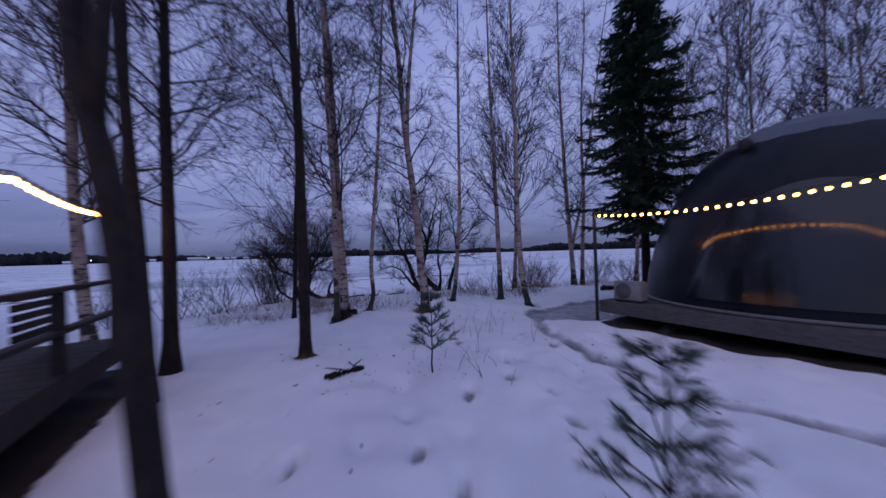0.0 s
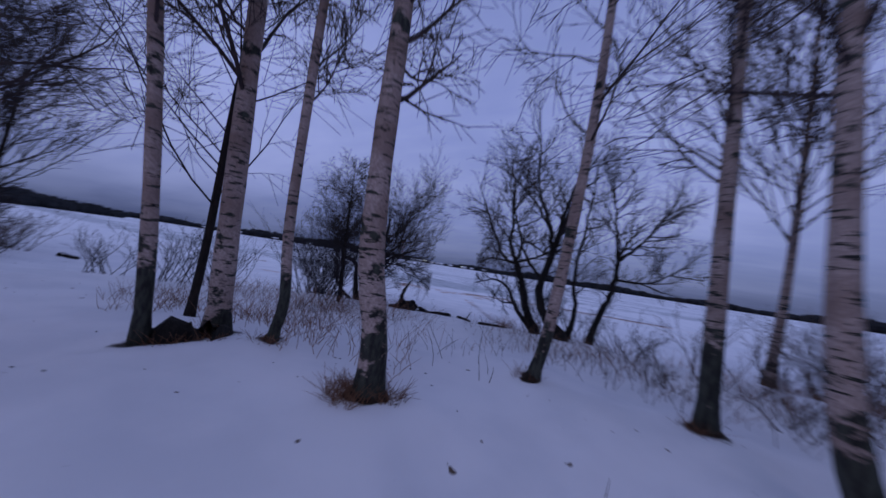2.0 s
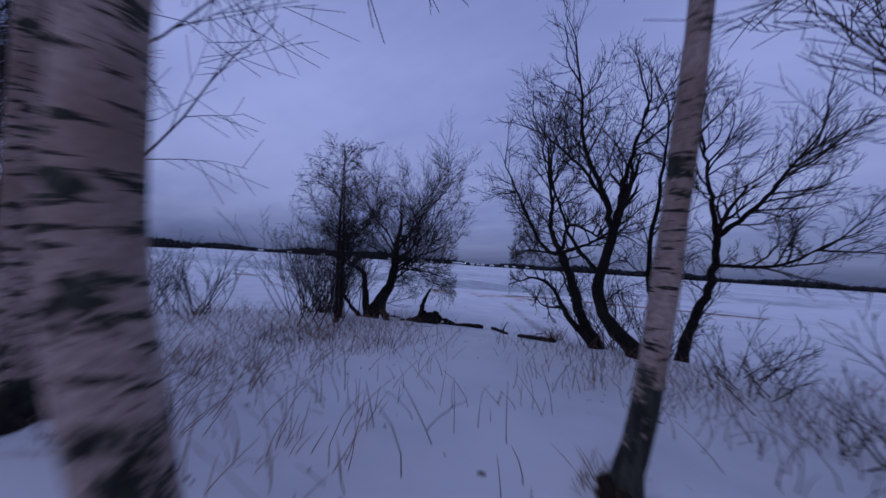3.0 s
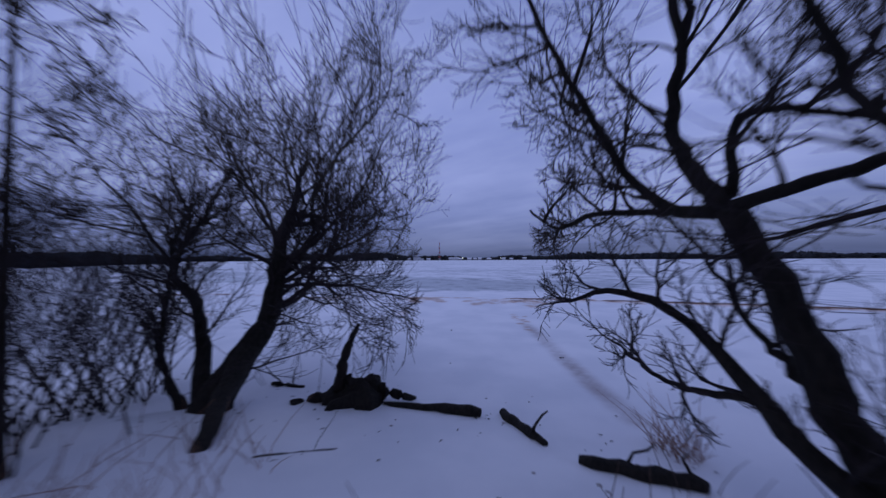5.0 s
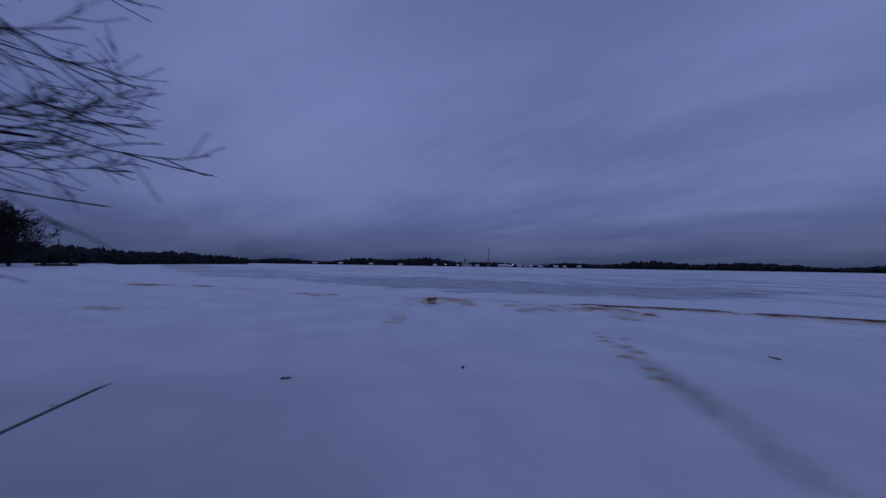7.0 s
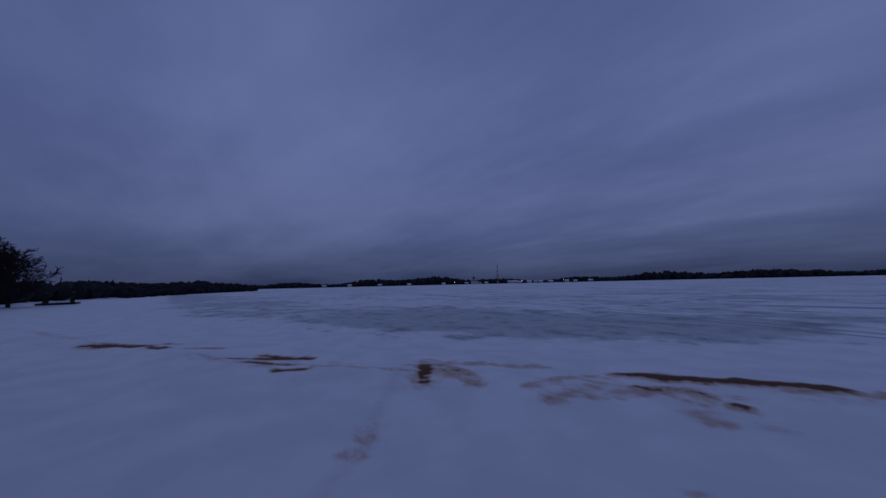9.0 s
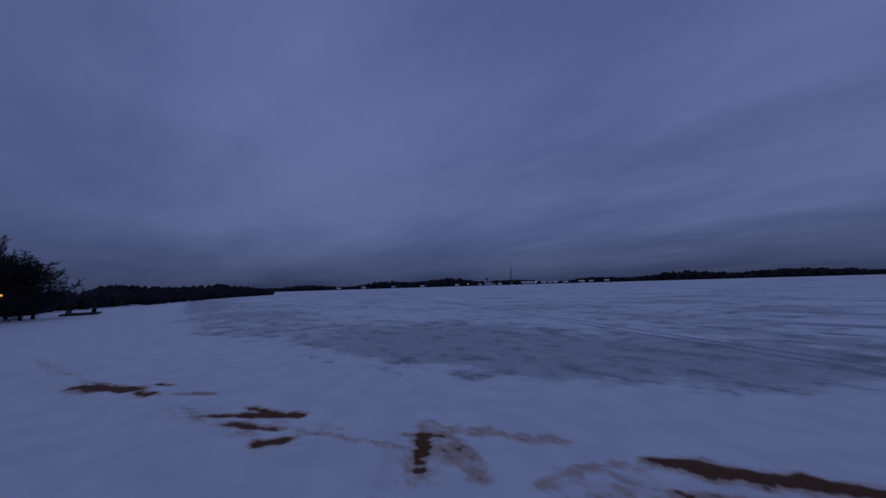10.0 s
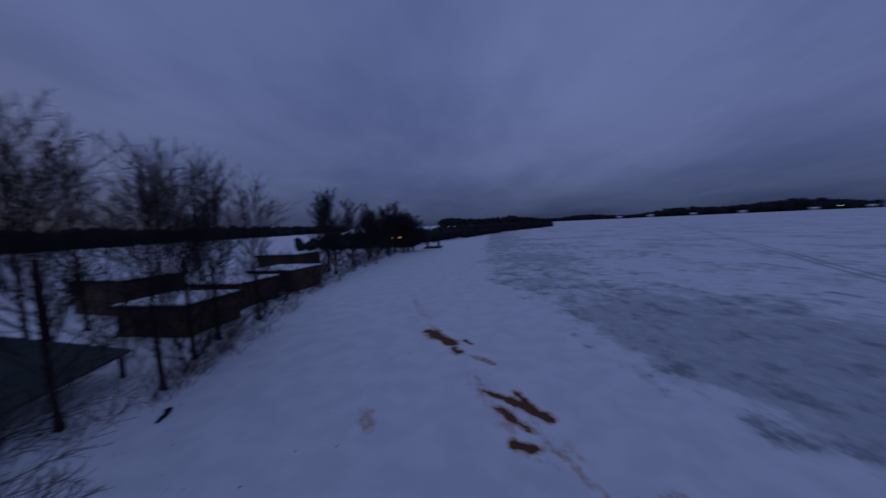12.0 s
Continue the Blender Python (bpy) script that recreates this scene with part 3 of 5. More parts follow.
    slush_shade = np.maximum(slush_shade, (0.48 + 0.3 * vnoise(x * 6, y * 6, 41)) * np.exp(-(wd / 0.14) ** 2))
    for bx, by, a, b in PUDDLE:
        slush_shade = np.maximum(slush_shade, np.clip(0.48 + 2.6 * (1 - np.hypot((x - bx) / a, (y - by) / b)), 0, 1))
    z = z - 0.06 * sstep(slush_shade, 0.3, 0.9)
    z -= 0.025 * sstep(sand, 0.3, 0.8) * (1 - 2.2 * sstep(x, -6.5, -5))
    # footprints beside the way
    rng = random.Random(5)
    for k in range(120):
        f = rng.random()
        fx, fy = (1.2 - 0.5 * f + rng.gauss(0, 0.35), 4.3 + 3.0 * f) if k < 50 else ((rng.uniform(1.0, 2.4), rng.uniform(2.6, 6)) if k < 90 else (rng.uniform(-1.6, 1.6), rng.uniform(2.2, 6)))
        dd = ((x - fx) / 0.08) ** 2 + ((y - fy) / 0.13) ** 2
        z -= 0.05 * np.exp(-dd)
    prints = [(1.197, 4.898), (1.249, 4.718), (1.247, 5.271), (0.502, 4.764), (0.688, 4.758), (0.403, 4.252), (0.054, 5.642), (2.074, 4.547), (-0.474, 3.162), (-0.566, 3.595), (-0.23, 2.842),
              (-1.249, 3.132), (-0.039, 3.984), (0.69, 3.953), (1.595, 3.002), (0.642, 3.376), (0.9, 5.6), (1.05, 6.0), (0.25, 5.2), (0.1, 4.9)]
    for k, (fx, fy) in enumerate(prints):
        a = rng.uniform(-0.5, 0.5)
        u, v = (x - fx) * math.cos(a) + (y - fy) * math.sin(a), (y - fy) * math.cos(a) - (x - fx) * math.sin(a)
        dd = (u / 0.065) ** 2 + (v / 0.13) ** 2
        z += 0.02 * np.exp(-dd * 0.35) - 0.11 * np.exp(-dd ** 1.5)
        # darkens the print's hollow in colour, standing in for its shade
        slush_shade = np.maximum(slush_shade, (0.5 + 0.25 * rng.random()) * np.exp(-dd ** 1.5))
    lake = sstep(y - ridge_y(x), 0.5, 2.6)
    # near-black ground under both decks: the gap's darkness is put into the colour
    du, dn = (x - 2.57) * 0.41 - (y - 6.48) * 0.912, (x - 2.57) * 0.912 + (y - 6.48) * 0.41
    soil_shade = sstep(dn, -0.35, -0.05) * sstep(du, -0.1, 0.25) * sstep(8.4 - du, 0, 0.4) * sstep(5.4 - dn, 0, 0.4)
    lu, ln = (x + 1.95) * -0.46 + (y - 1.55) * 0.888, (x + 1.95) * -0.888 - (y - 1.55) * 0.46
    soil_shade = np.maximum(soil_shade, sstep(ln, -0.3, 0.0) * sstep(lu, -0.5, 0) * sstep(4.2 - lu, 0, 0.4) * sstep(3.8 - ln, 0, 0.4))
    # bare earth melted free round the tree feet
    for bx, by, br in FEET:
        foot = np.exp(-((x - bx) ** 2 + (y - by) ** 2) / br ** 2)
        soil_shade = np.maximum(soil_shade, 0.8 * foot)
        z = z + 0.02 * np.exp(-((np.hypot(x - bx, y - by) - br * 1.7) / 0.1) ** 2)
    past = y - np.interp(x, ICE_X, ICE_Y)
    icy = 0.74 * sstep(past, -2.0, 2.6) * (1 - 0.30 * sstep(past, 6, 13)) * (1 - 0.08 * sstep(past, 25, 60)) * (1 - 0.30 * sstep(x, -5.5, -1)) * (1 - 0.15 * sstep(-x, 17, 26))
    icy += 0.30 * np.exp(-(((x + 10.5) * 0.9 + (y - 24.2) * 0.35) / 6.5) ** 2 - (((y - 24.2) * 0.9 - (x + 10.5) * 0.35) / 3.0) ** 2)
    out = sstep(past, 4, 9)
    me = bpy.data.meshes.new("ground")
    ny, nx = X.shape
    i = np.arange(nx * ny).reshape(ny, nx)
    quads = np.stack([i[:-1, :-1], i[:-1, 1:], i[1:, 1:], i[1:, :-1]], -1).reshape(-1, 4)
    me.vertices.add(nx * ny)
    me.vertices.foreach_set("co", np.stack([x, y, z], -1).ravel())
    me.loops.add(quads.size)
    me.loops.foreach_set("vertex_index", quads.ravel())
    me.polygons.add(len(quads))
    me.polygons.foreach_set("loop_start", np.arange(0, quads.size, 4))
    for nm, arr in (("sand", sand), ("slush_shade", slush_shade), ("lake", lake), ("soil_shade", soil_shade), ("icy", icy), ("trod", trod), ("out", out)):
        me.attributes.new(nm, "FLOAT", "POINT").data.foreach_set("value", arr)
    me.update()
    me.polygons.foreach_set("use_smooth", [True] * len(me.polygons))
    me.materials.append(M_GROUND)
    tagged(new("ground", me), "snow-covered lake shore, rust sand ridge and wind-swept ice", "ground", kind="structure")


make_ground()


# ---------------------------------------------------------------- birches and dark trees on the bank
B_LABEL = "bare white birch with dark cracked foot, in snow"
tall_tree("birch_tree", [(-0.41, 7.38, gz(-.41, 7.38)), (-0.41, 7.35, 0.75), (-0.46, 7.28, 1.15), (-0.485, 7.26, 1.56), (-0.51, 7.26, 2.06), (-0.57, 7.31, 2.66)], 0.080, "bare white birch with forked stem and black foot, in snow", 11, height=9.5, low=1.5, branches=27, reach=1.5, fork=0.33, dense=1.12)
tall_tree("birch_tree", [(0.24, 8.64, gz(.24, 8.64)), (0.308, 8.66, 0.746), (0.385, 8.654, 1.546), (0.458, 8.64, 2.646)], 0.052, "slim leaning bare birch in snow", 12, height=8.5, low=1.8, branches=24, reach=1.3, dense=0.9)
tall_tree("birch_tree", [(1.406, 8.77, gz(1.41, 8.77)), (1.396, 8.77, 1.07), (1.40, 8.87, 1.97), (1.42, 9.0, 2.57)], 0.064, B_LABEL, 13, height=9.5, low=1.5, branches=26, reach=1.6, dense=0.9)
tall_tree("birch_tree", [(1.82, 7.93, gz(1.82, 7.92)), (1.72, 7.97, 0.75), (1.685, 8.02, 1.33), (1.69, 8.12, 2.2), (1.72, 8.25, 2.83)], 0.064, "bare white birch bent at its foot, in snow", 14, height=9.5, low=1.5, branches=26, reach=1.6, dense=0.9)
tall_tree("birch_tree", [(-1.50, 7.44, gz(-1.5, 7.44)), (-1.40, 7.43, 0.75), (-1.42, 7.39, 1.185), (-1.40, 7.35, 1.585), (-1.30, 7.26, 2.54)], 0.042, "thin crooked birch in snow", 15, height=8.0, low=1.5, branches=22, reach=1.2, dense=1.12)
tall_tree("birch_tree", [(-1.886, 7.241, gz(-1.87, 7.24)), (-1.918, 7.212, 1.147), (-1.948, 7.179, 2.047), (-1.979, 7.126, 3.347)], 0.084, "stout bare birch with black cracked foot", 16, height=10, low=1.6, branches=30, reach=1.9, dense=1.12)
tall_tree("birch_tree", [(-1.93, 6.80, gz(-1.93, 6.8)), (-1.907, 6.725, 1.126), (-1.881, 6.607, 2.026), (-1.859, 6.51, 2.626)], 0.05, "slim white birch leaning from a root mound", 17, height=9.0, low=1.8, branches=24, reach=1.5, dense=1.12)
tall_tree("alder_tree", [(-2.926, 7.487, gz(-2.93, 7.49)), (-2.895, 7.508, 1.129), (-2.842, 7.494, 2.629)], 0.042, "dark thin bare tree with spreading low branches", 18, M_DARKBARK, M_TWIG, 7.0, 1.0, 30, 2.4, mound=False, group="dark trees on the bank")
tall_tree("alder_tree", [(-1.85, 5.1, gz(-1.85, 5.1)), (-1.85, 5.09, 1.2), (-1.86, 5.06, 3.0)], 0.068, "straight dark-barked bare tree on the snowy bank", 19, M_DARKBARK, M_TWIG, 9.5, 2.4, 22, 1.5, group="dark trees on the bank")
tall_tree("alder_tree", [(-3.2, 4.85, gz(-3.2, 4.85)), (-3.2, 4.85, 1.6), (-3.22, 4.85, 3.0)], 0.075, "straight dark-barked bare tree beside the railed deck", 20, M_DARKBARK, M_TWIG, 9.0, 1.6, 32, 2.3, mound=False, group="dark trees on the bank")
tall_tree("alder_tree", [(-2.78, 4.05, gz(-2.78, 4.05)), (-2.85, 4.05, 1.6), (-2.95, 4.05, 3.0)], 0.06, "slim dark bare tree beside the railed deck", 21, M_DARKBARK, M_TWIG, 8.5, 1.8, 22, 1.9, mound=False, group="dark trees on the bank")
tall_tree("alder_tree", [(-1.42, 2.42, gz(-1.42, 2.42)), (-1.49, 2.4, 1.23), (-1.565, 2.4, 1.77), (-1.69, 2.42, 2.25), (-1.80, 2.5, 2.8)], 0.060, "dark forked bare tree beside the railed deck", 22, M_DARKBARK, M_TWIG, 8.0, 2.6, 14, 1.5, mound=False, group="dark trees on the bank", fork=0.2, fork_to=(0.07, 0.02, 1))
tall_tree("birch_tree", [(-5.04, 5.9, gz(-5.04, 5.9)), (-5.15, 5.9, 1.2), (-5.3, 5.95, 2.6)], 0.085, B_LABEL, 23, height=8.5, low=1.5, branches=32, reach=2.3, dense=1.12)
tall_tree("birch_tree", [(4.7, 11.87, gz(4.7, 11.87)), (4.62, 11.85, 1.6), (4.5, 11.8, 3.2)], 0.085, B_LABEL, 24, height=10, low=1.8, branches=28, reach=1.8, fork=0.12, dense=1.12)
tall_tree("birch_tree", [(5.1, 12.1, gz(5.1, 12.1)), (5.15, 12.1, 1.6), (5.25, 12.1, 3.2)], 0.07, B_LABEL, 25, height=9.5, low=1.8, branches=26, reach=1.7, dense=1.12)
for i, (x, y, h) in enumerate(((7.4, 12.6, 9), (8.3, 13.3, 8), (11, 12.6, 9), (13.5, 11.5, 10), (14.5, 9.0, 9.5), (16.5, 7.2, 10), (15.5, 5.0, 10), (18, 9.8, 11), (2.9, 12.9, 7), (17.0, 3.2, 10), (19.5, 6.0, 11), (12.6, 9.8, 8.5), (9.6, 13.0, 9), (10.5, 11.2, 9.5), (14.0, 6.9, 10.5))):
    tall_tree("birch_tree", [(x, y, gz(x, y)), (x + 0.1, y, 1.6), (x + 0.15, y, 3.2)], 0.075, "bare birch behind the dome, thin twiggy crown", 40 + i, height=h, low=1.6, branches=28, reach=3.0, dense=0.9, mound=False, group="birches behind the dome", finest=0.0055, rise=True)


# ---------------------------------------------------------------- shore willows
W_SPEC = [(10, 0.22, 0.05, 10, 48, 0.55, 0.15), (7, 0.18, 0.06, 8, 42, 0.52, 0.12), (4, 0.14, 0.08, 6, 34, 0.55, 0.1), (2, 0.13, 0.05, 0, 0, 0, 0)]


def willow(at, stems, label, seed, twigs, long_limbs=(), roots=()):
    """A many-stemmed willow. stems: control points, foot radius, tip radius; twigs: stem, count, length, bias; long_limbs: stem, place on it, direction, length, radius."""
    rng = random.Random(seed)
    base = Vector(at)
    ob = thing("willow_tree", base, label, "tree", "willows at the waterline")
    lines = []
    for k, (ctrl, r, tip) in enumerate(stems):
        pts = bend(ctrl, 16, rng, 0.010)
        lines.append(pts)
        V, F = [], []
        foot = [q - base for q in pts]
        low = ctrl[0][2] < 0.4
        if low:
            foot[0].z -= 0.1
        tube(V, F, foot, [(r + (tip - r) * i / 16) * (1 + (0.5 * math.exp(-i / 1.5) if low else 0)) * rng.uniform(0.92, 1.08) for i in range(17)], 10 if r > 0.03 else 7)
        part("trunk" if low else "limb", mesh_from("trunk" if low else "limb", V, F, M_WILLOW), ob)
    V, F = [], []
    for s, n, L, bias in twigs:
        for k in range(n):
            a, t = along(lines[s], 0.18 + 0.82 * (k + rng.random()) / n)
            d = (turned(t, radians(rng.uniform(35, 80)), rng) + Vector(bias)).normalized()
            grow(V, F, rng, a, d, L * rng.uniform(0.6, 1.25), 0.011, 1, W_SPEC, base, True)
        a, t = along(lines[s], 0.999)
        grow(V, F, rng, a, t, L * 1.3, stems[s][2], 1, W_SPEC, base, True)
    for s, f, d, L, r in long_limbs:
        a, t = along(lines[s], f)
        grow(V, F, rng, a, Vector(d).normalized(), L, r, 0, W_SPEC, base, True)
    part("crown", mesh_from("crown", V, F, M_TWIG, False), ob, "dense crooked bare branches and fine twigs")
    for ctrl, r, tip in roots:
        V, F = [], []
        tube(V, F, [q - base for q in bend(ctrl, 10, rng, 0.008)], [(r + (tip - r) * i / 10) * rng.uniform(0.9, 1.1) for i in range(11)], 9)
        part("root", mesh_from("root", V, F, M_WILLOW), ob, "thick dark root arm")
    return ob


def fan(rng, stem, n, f0, f1, L, r, bias, spread, up):
    """Limb rows that leave one stem round about."""
    out = []
    for k in range(n):
        a = rng.uniform(0, 2 * math.pi)
        d = Vector((math.cos(a) * spread + bias[0], math.sin(a) * spread + bias[1], up * rng.uniform(0.3, 1.2)))
        out.append((stem, f0 + (f1 - f0) * (k + rng.random()) / n, d, L * rng.uniform(0.7, 1.2), r * rng.uniform(0.7, 1.1)))
    return out


rw = random.Random(7)
ROOT_LINE = [(-3.27, 10.74, gz(-3.27, 10.74) - 0.06), (-3.42, 10.88, 0.27), (-3.66, 11.02, 0.33), (-3.92, 11.2, 0.42), (-4.06, 11.38, 0.58)]
zl = gz(-4.1, 11.1)
willow((-4.1, 11.1, zl), [([(-4.1, 11.1, zl), (-4.06, 11.40, 0.60), (-4.04, 11.54, 0.9), (-4.07, 11.6, 1.4)], 0.11, 0.06),
                          ([(-4.12, 11.1, zl), (-4.3, 11.12, 0.6), (-4.35, 11.1, 0.95), (-4.75, 11.05, 1.15), (-5.1, 11.25, 1.6)], 0.065, 0.02),
                          ([(-4.2, 11.0, zl), (-4.65, 10.95, 0.5), (-4.9, 11.05, 1.0), (-5.0, 11.1, 1.5)], 0.035, 0.014)],
       "dense bare willow leaning over the beach", 70, [(0, 8, 0.8, (0, 0.3, 0.2)), (1, 17, 0.85, (0, 0.1, 0.4)), (2, 15, 0.8, (-0.1, 0.1, 0.4))],
       fan(rw, 0, 11, 0.66, 1.0, 2.0, 0.025, (0.08, 0.12), 0.8, 1.0) + fan(rw, 1, 5, 0.6, 1.0, 1.2, 0.02, (0, 0), 0.7, 0.9)
       + [(0, 0.75, (0.5, 0.8, 0.36), 1.5, 0.024), (0, 0.66, (0.1, 0.9, 0.34), 1.3, 0.022), (0, 0.6, (-0.5, 0.8, 0.34), 1.3, 0.024), (0, 0.6, (0.25, 0.9, 0.35), 1.6, 0.024),
          (0, 0.88, (0.85, 0.65, 0.15), 1.35, 0.016)],
       [(ROOT_LINE, 0.03, 0.09)])
z1 = gz(-0.6, 12.0)
willow((-0.6, 12.05, z1), [([(-0.5, 12.08, z1), (-0.72, 12.0, 0.58), (-0.85, 12.02, 0.97), (-1.05, 12.02, 1.5)], 0.078, 0.058),
                           ([(-1.05, 12.02, 1.48), (-1.27, 12.07, 1.53), (-1.48, 12.05, 1.8), (-1.63, 12.0, 2.16), (-1.83, 11.88, 2.6)], 0.034, 0.013),
                           ([(-1.05, 12.02, 1.48), (-1.16, 12.05, 1.68), (-1.24, 12.03, 1.92), (-1.19, 11.95, 2.25), (-1.26, 11.88, 2.8)], 0.048, 0.016),
                           ([(-1.2, 12.06, 1.5), (-1.61, 12.13, 1.53), (-1.82, 12.19, 1.47), (-2.0, 12.2, 1.6)], 0.02, 0.007),
                           ([(-1.03, 11.99, 1.5), (-0.84, 11.84, 1.55), (-0.6, 11.7, 1.62), (-0.3, 11.65, 1.8)], 0.03, 0.012),
                           ([(-1.04, 12.03, 1.55), (-0.99, 12.1, 1.9), (-0.8, 12.08, 1.88), (-0.55, 12.05, 1.74), (-0.3, 12.1, 1.8)], 0.024, 0.010),
                           ([(-0.5, 12.0, z1), (-0.80, 11.93, 0.5), (-1.0, 11.98, 0.72), (-1.22, 12.17, 1.0), (-1.55, 12.24, 1.1), (-1.78, 12.3, 1.02)], 0.05, 0.010),
                           ([(-1.0, 11.98, 0.71), (-1.29, 12.09, 0.69), (-1.55, 12.25, 0.82)], 0.018, 0.006),
                           ([(-0.8, 12.0, 0.75), (-0.95, 12.15, 0.95), (-1.1, 12.2, 1.25)], 0.022, 0.010)],
       "crooked black willow with limbs arching over the way", 71,
       [(1, 13, 0.75, (-0.2, 0, 0.1)), (2, 13, 0.75, (-0.1, 0, 0.2)), (3, 8, 0.4, (0, 0, 0.1)), (4, 8, 0.6, (0.1, 0, 0.2)), (5, 8, 0.6, (0.1, 0, 0.2)), (6, 9, 0.45, (-0.2, 0.1, 0)), (7, 5, 0.35, (-0.2, 0.2, 0)), (8, 6, 0.5, (-0.1, 0.1, 0.2))],
       [(2, 0.6, (0.5, 0.3, 0.8), 1.4, 0.022), (1, 0.75, (-0.5, 0.6, -0.05), 0.9, 0.010), (3, 0.3, (-0.4, 0.7, 0.2), 0.8, 0.010)])
z2 = gz(0, 11.6)
willow((0.0, 11.6, z2), [([(0.04, 11.55, z2), (-0.3, 11.58, 0.65), (-0.45, 11.58, 1.06), (-0.36, 11.55, 1.45), (-0.27, 11.52, 1.89)], 0.085, 0.05),
                         ([(-0.3, 11.5, 1.75), (-0.39, 11.41, 2.2), (-0.6, 11.28, 2.75), (-0.63, 11.1, 3.5)], 0.042, 0.012),
                         ([(-0.27, 11.52, 1.87), (-0.16, 11.46, 2.49), (0.05, 11.34, 3.2)], 0.036, 0.012),
                         ([(-0.37, 11.43, 2.1), (-0.63, 11.27, 2.52), (-1.05, 11.08, 2.95)], 0.026, 0.010),
                         ([(0.08, 11.75, z2), (0.13, 11.83, 0.78), (0.05, 11.85, 1.4), (0.13, 11.86, 2.23), (0.19, 11.74, 2.9)], 0.045, 0.012),
                         ([(-0.4, 11.6, 1.2), (-0.75, 11.55, 1.6), (-0.95, 11.5, 2.1), (-1.05, 11.4, 2.5)], 0.03, 0.010)],
       "crooked black willow with twisting stems and a round crown", 72,
       [(1, 15, 0.8, (-0.1, 0, 0.2)), (2, 13, 0.75, (0.1, 0, 0.3)), (3, 10, 0.65, (-0.1, 0, 0.2)), (4, 13, 0.7, (0, 0, 0.3)), (5, 11, 0.65, (-0.1, 0, 0.2)), (0, 5, 0.6, (0, 0, 0.3))])
z4 = gz(0.4, 11.9)
willow((0.4, 11.9, z4), [([(0.4, 11.88, z4), (0.5, 11.86, 0.75), (0.64, 11.84, 1.2), (0.69, 11.81, 1.75)], 0.058, 0.034),
                         ([(0.69, 11.81, 1.73), (0.6, 11.72, 2.31), (0.51, 11.59, 2.9)], 0.030, 0.010),
                         ([(0.69, 11.81, 1.73), (1.01, 11.61, 2.05), (1.24, 11.46, 2.45)], 0.030, 0.010),
                         ([(0.65, 11.84, 1.41), (1.11, 11.66, 1.42), (1.45, 11.56, 1.62)], 0.022, 0.008)],
       "slim crooked willow with a broad bare crown", 73, [(1, 13, 0.7, (0, 0, 0.3)), (2, 13, 0.7, (0.1, 0, 0.2)), (3, 9, 0.55, (0.2, 0, 0.1)), (0, 4, 0.5, (-0.1, 0, 0.3))])
for i, (x, y, h) in enumerate(((-3.55, 10.02, 2.3), (-3.68, 10.18, 2.1))):
    tall_tree("sapling_tree", [(x, y, gz(x, y)), (x - 0.05, y, 0.9), (x - 0.1, y, 1.6)], 0.03, "thin bare saplings at the bank's edge", 80 + i, M_DARKBARK, M_TWIG, h, 0.6, 14, 0.8, 0.8, mound=False, group="saplings at the bank")


# ---------------------------------------------------------------- dome, deck, lights
U, N = Vector((0.41, -0.912, 0)), Vector((0.912, 0.41, 0))
P0 = Vector((2.57, 6.48, 0.65))
DECK = Matrix(((U.x, N.x, 0, P0.x), (U.y, N.y, 0, P0.y), (0, 0, 1, 0), (0, 0, 0, 1)))


def make_deck():
    ob = thing("wooden_deck", P0, "raised grey board deck carrying the dome", "deck")
    ob.location = (0, 0, 0)
    for k in range(38):
        V, F = [], []
        box(V, F, (k * 0.2 + 0.003, 0.03, 0.595), (k * 0.2 + 0.194, 5.0, 0.625), DECK)
        part("board", mesh_from("board", V, F, M_DECK, False), ob)
    part("front_beam", bevel_box("front_beam", (0, 0, 0.44), (7.8, 0.028, 0.632), M_DECK, 0.006, DECK), ob, "grey fascia board")
    part("side_beam", bevel_box("side_beam", (-0.03, 0.03, 0.44), (0, 5.0, 0.632), M_DECK, 0.006, DECK), ob)
    for s in (1.0, 2.9, 4.8, 6.7):
        for d in (0.5, 2.6, 4.6):
            g = P0 + U * s + N * d
            part("leg", bevel_box("leg", (s - 0.05, d - 0.05, gz(g.x, g.y) - 0.1), (s + 0.05, d + 0.05, 0.594), M_DARKWOOD, 0.006, DECK), ob, "dark timber post")


def dome_point(a, e, R=2.2, zc=0.27, k=1.44):
    return Vector((R * math.cos(e) * math.cos(a), R * math.cos(e) * math.sin(a), zc + R * k * math.sin(e)))


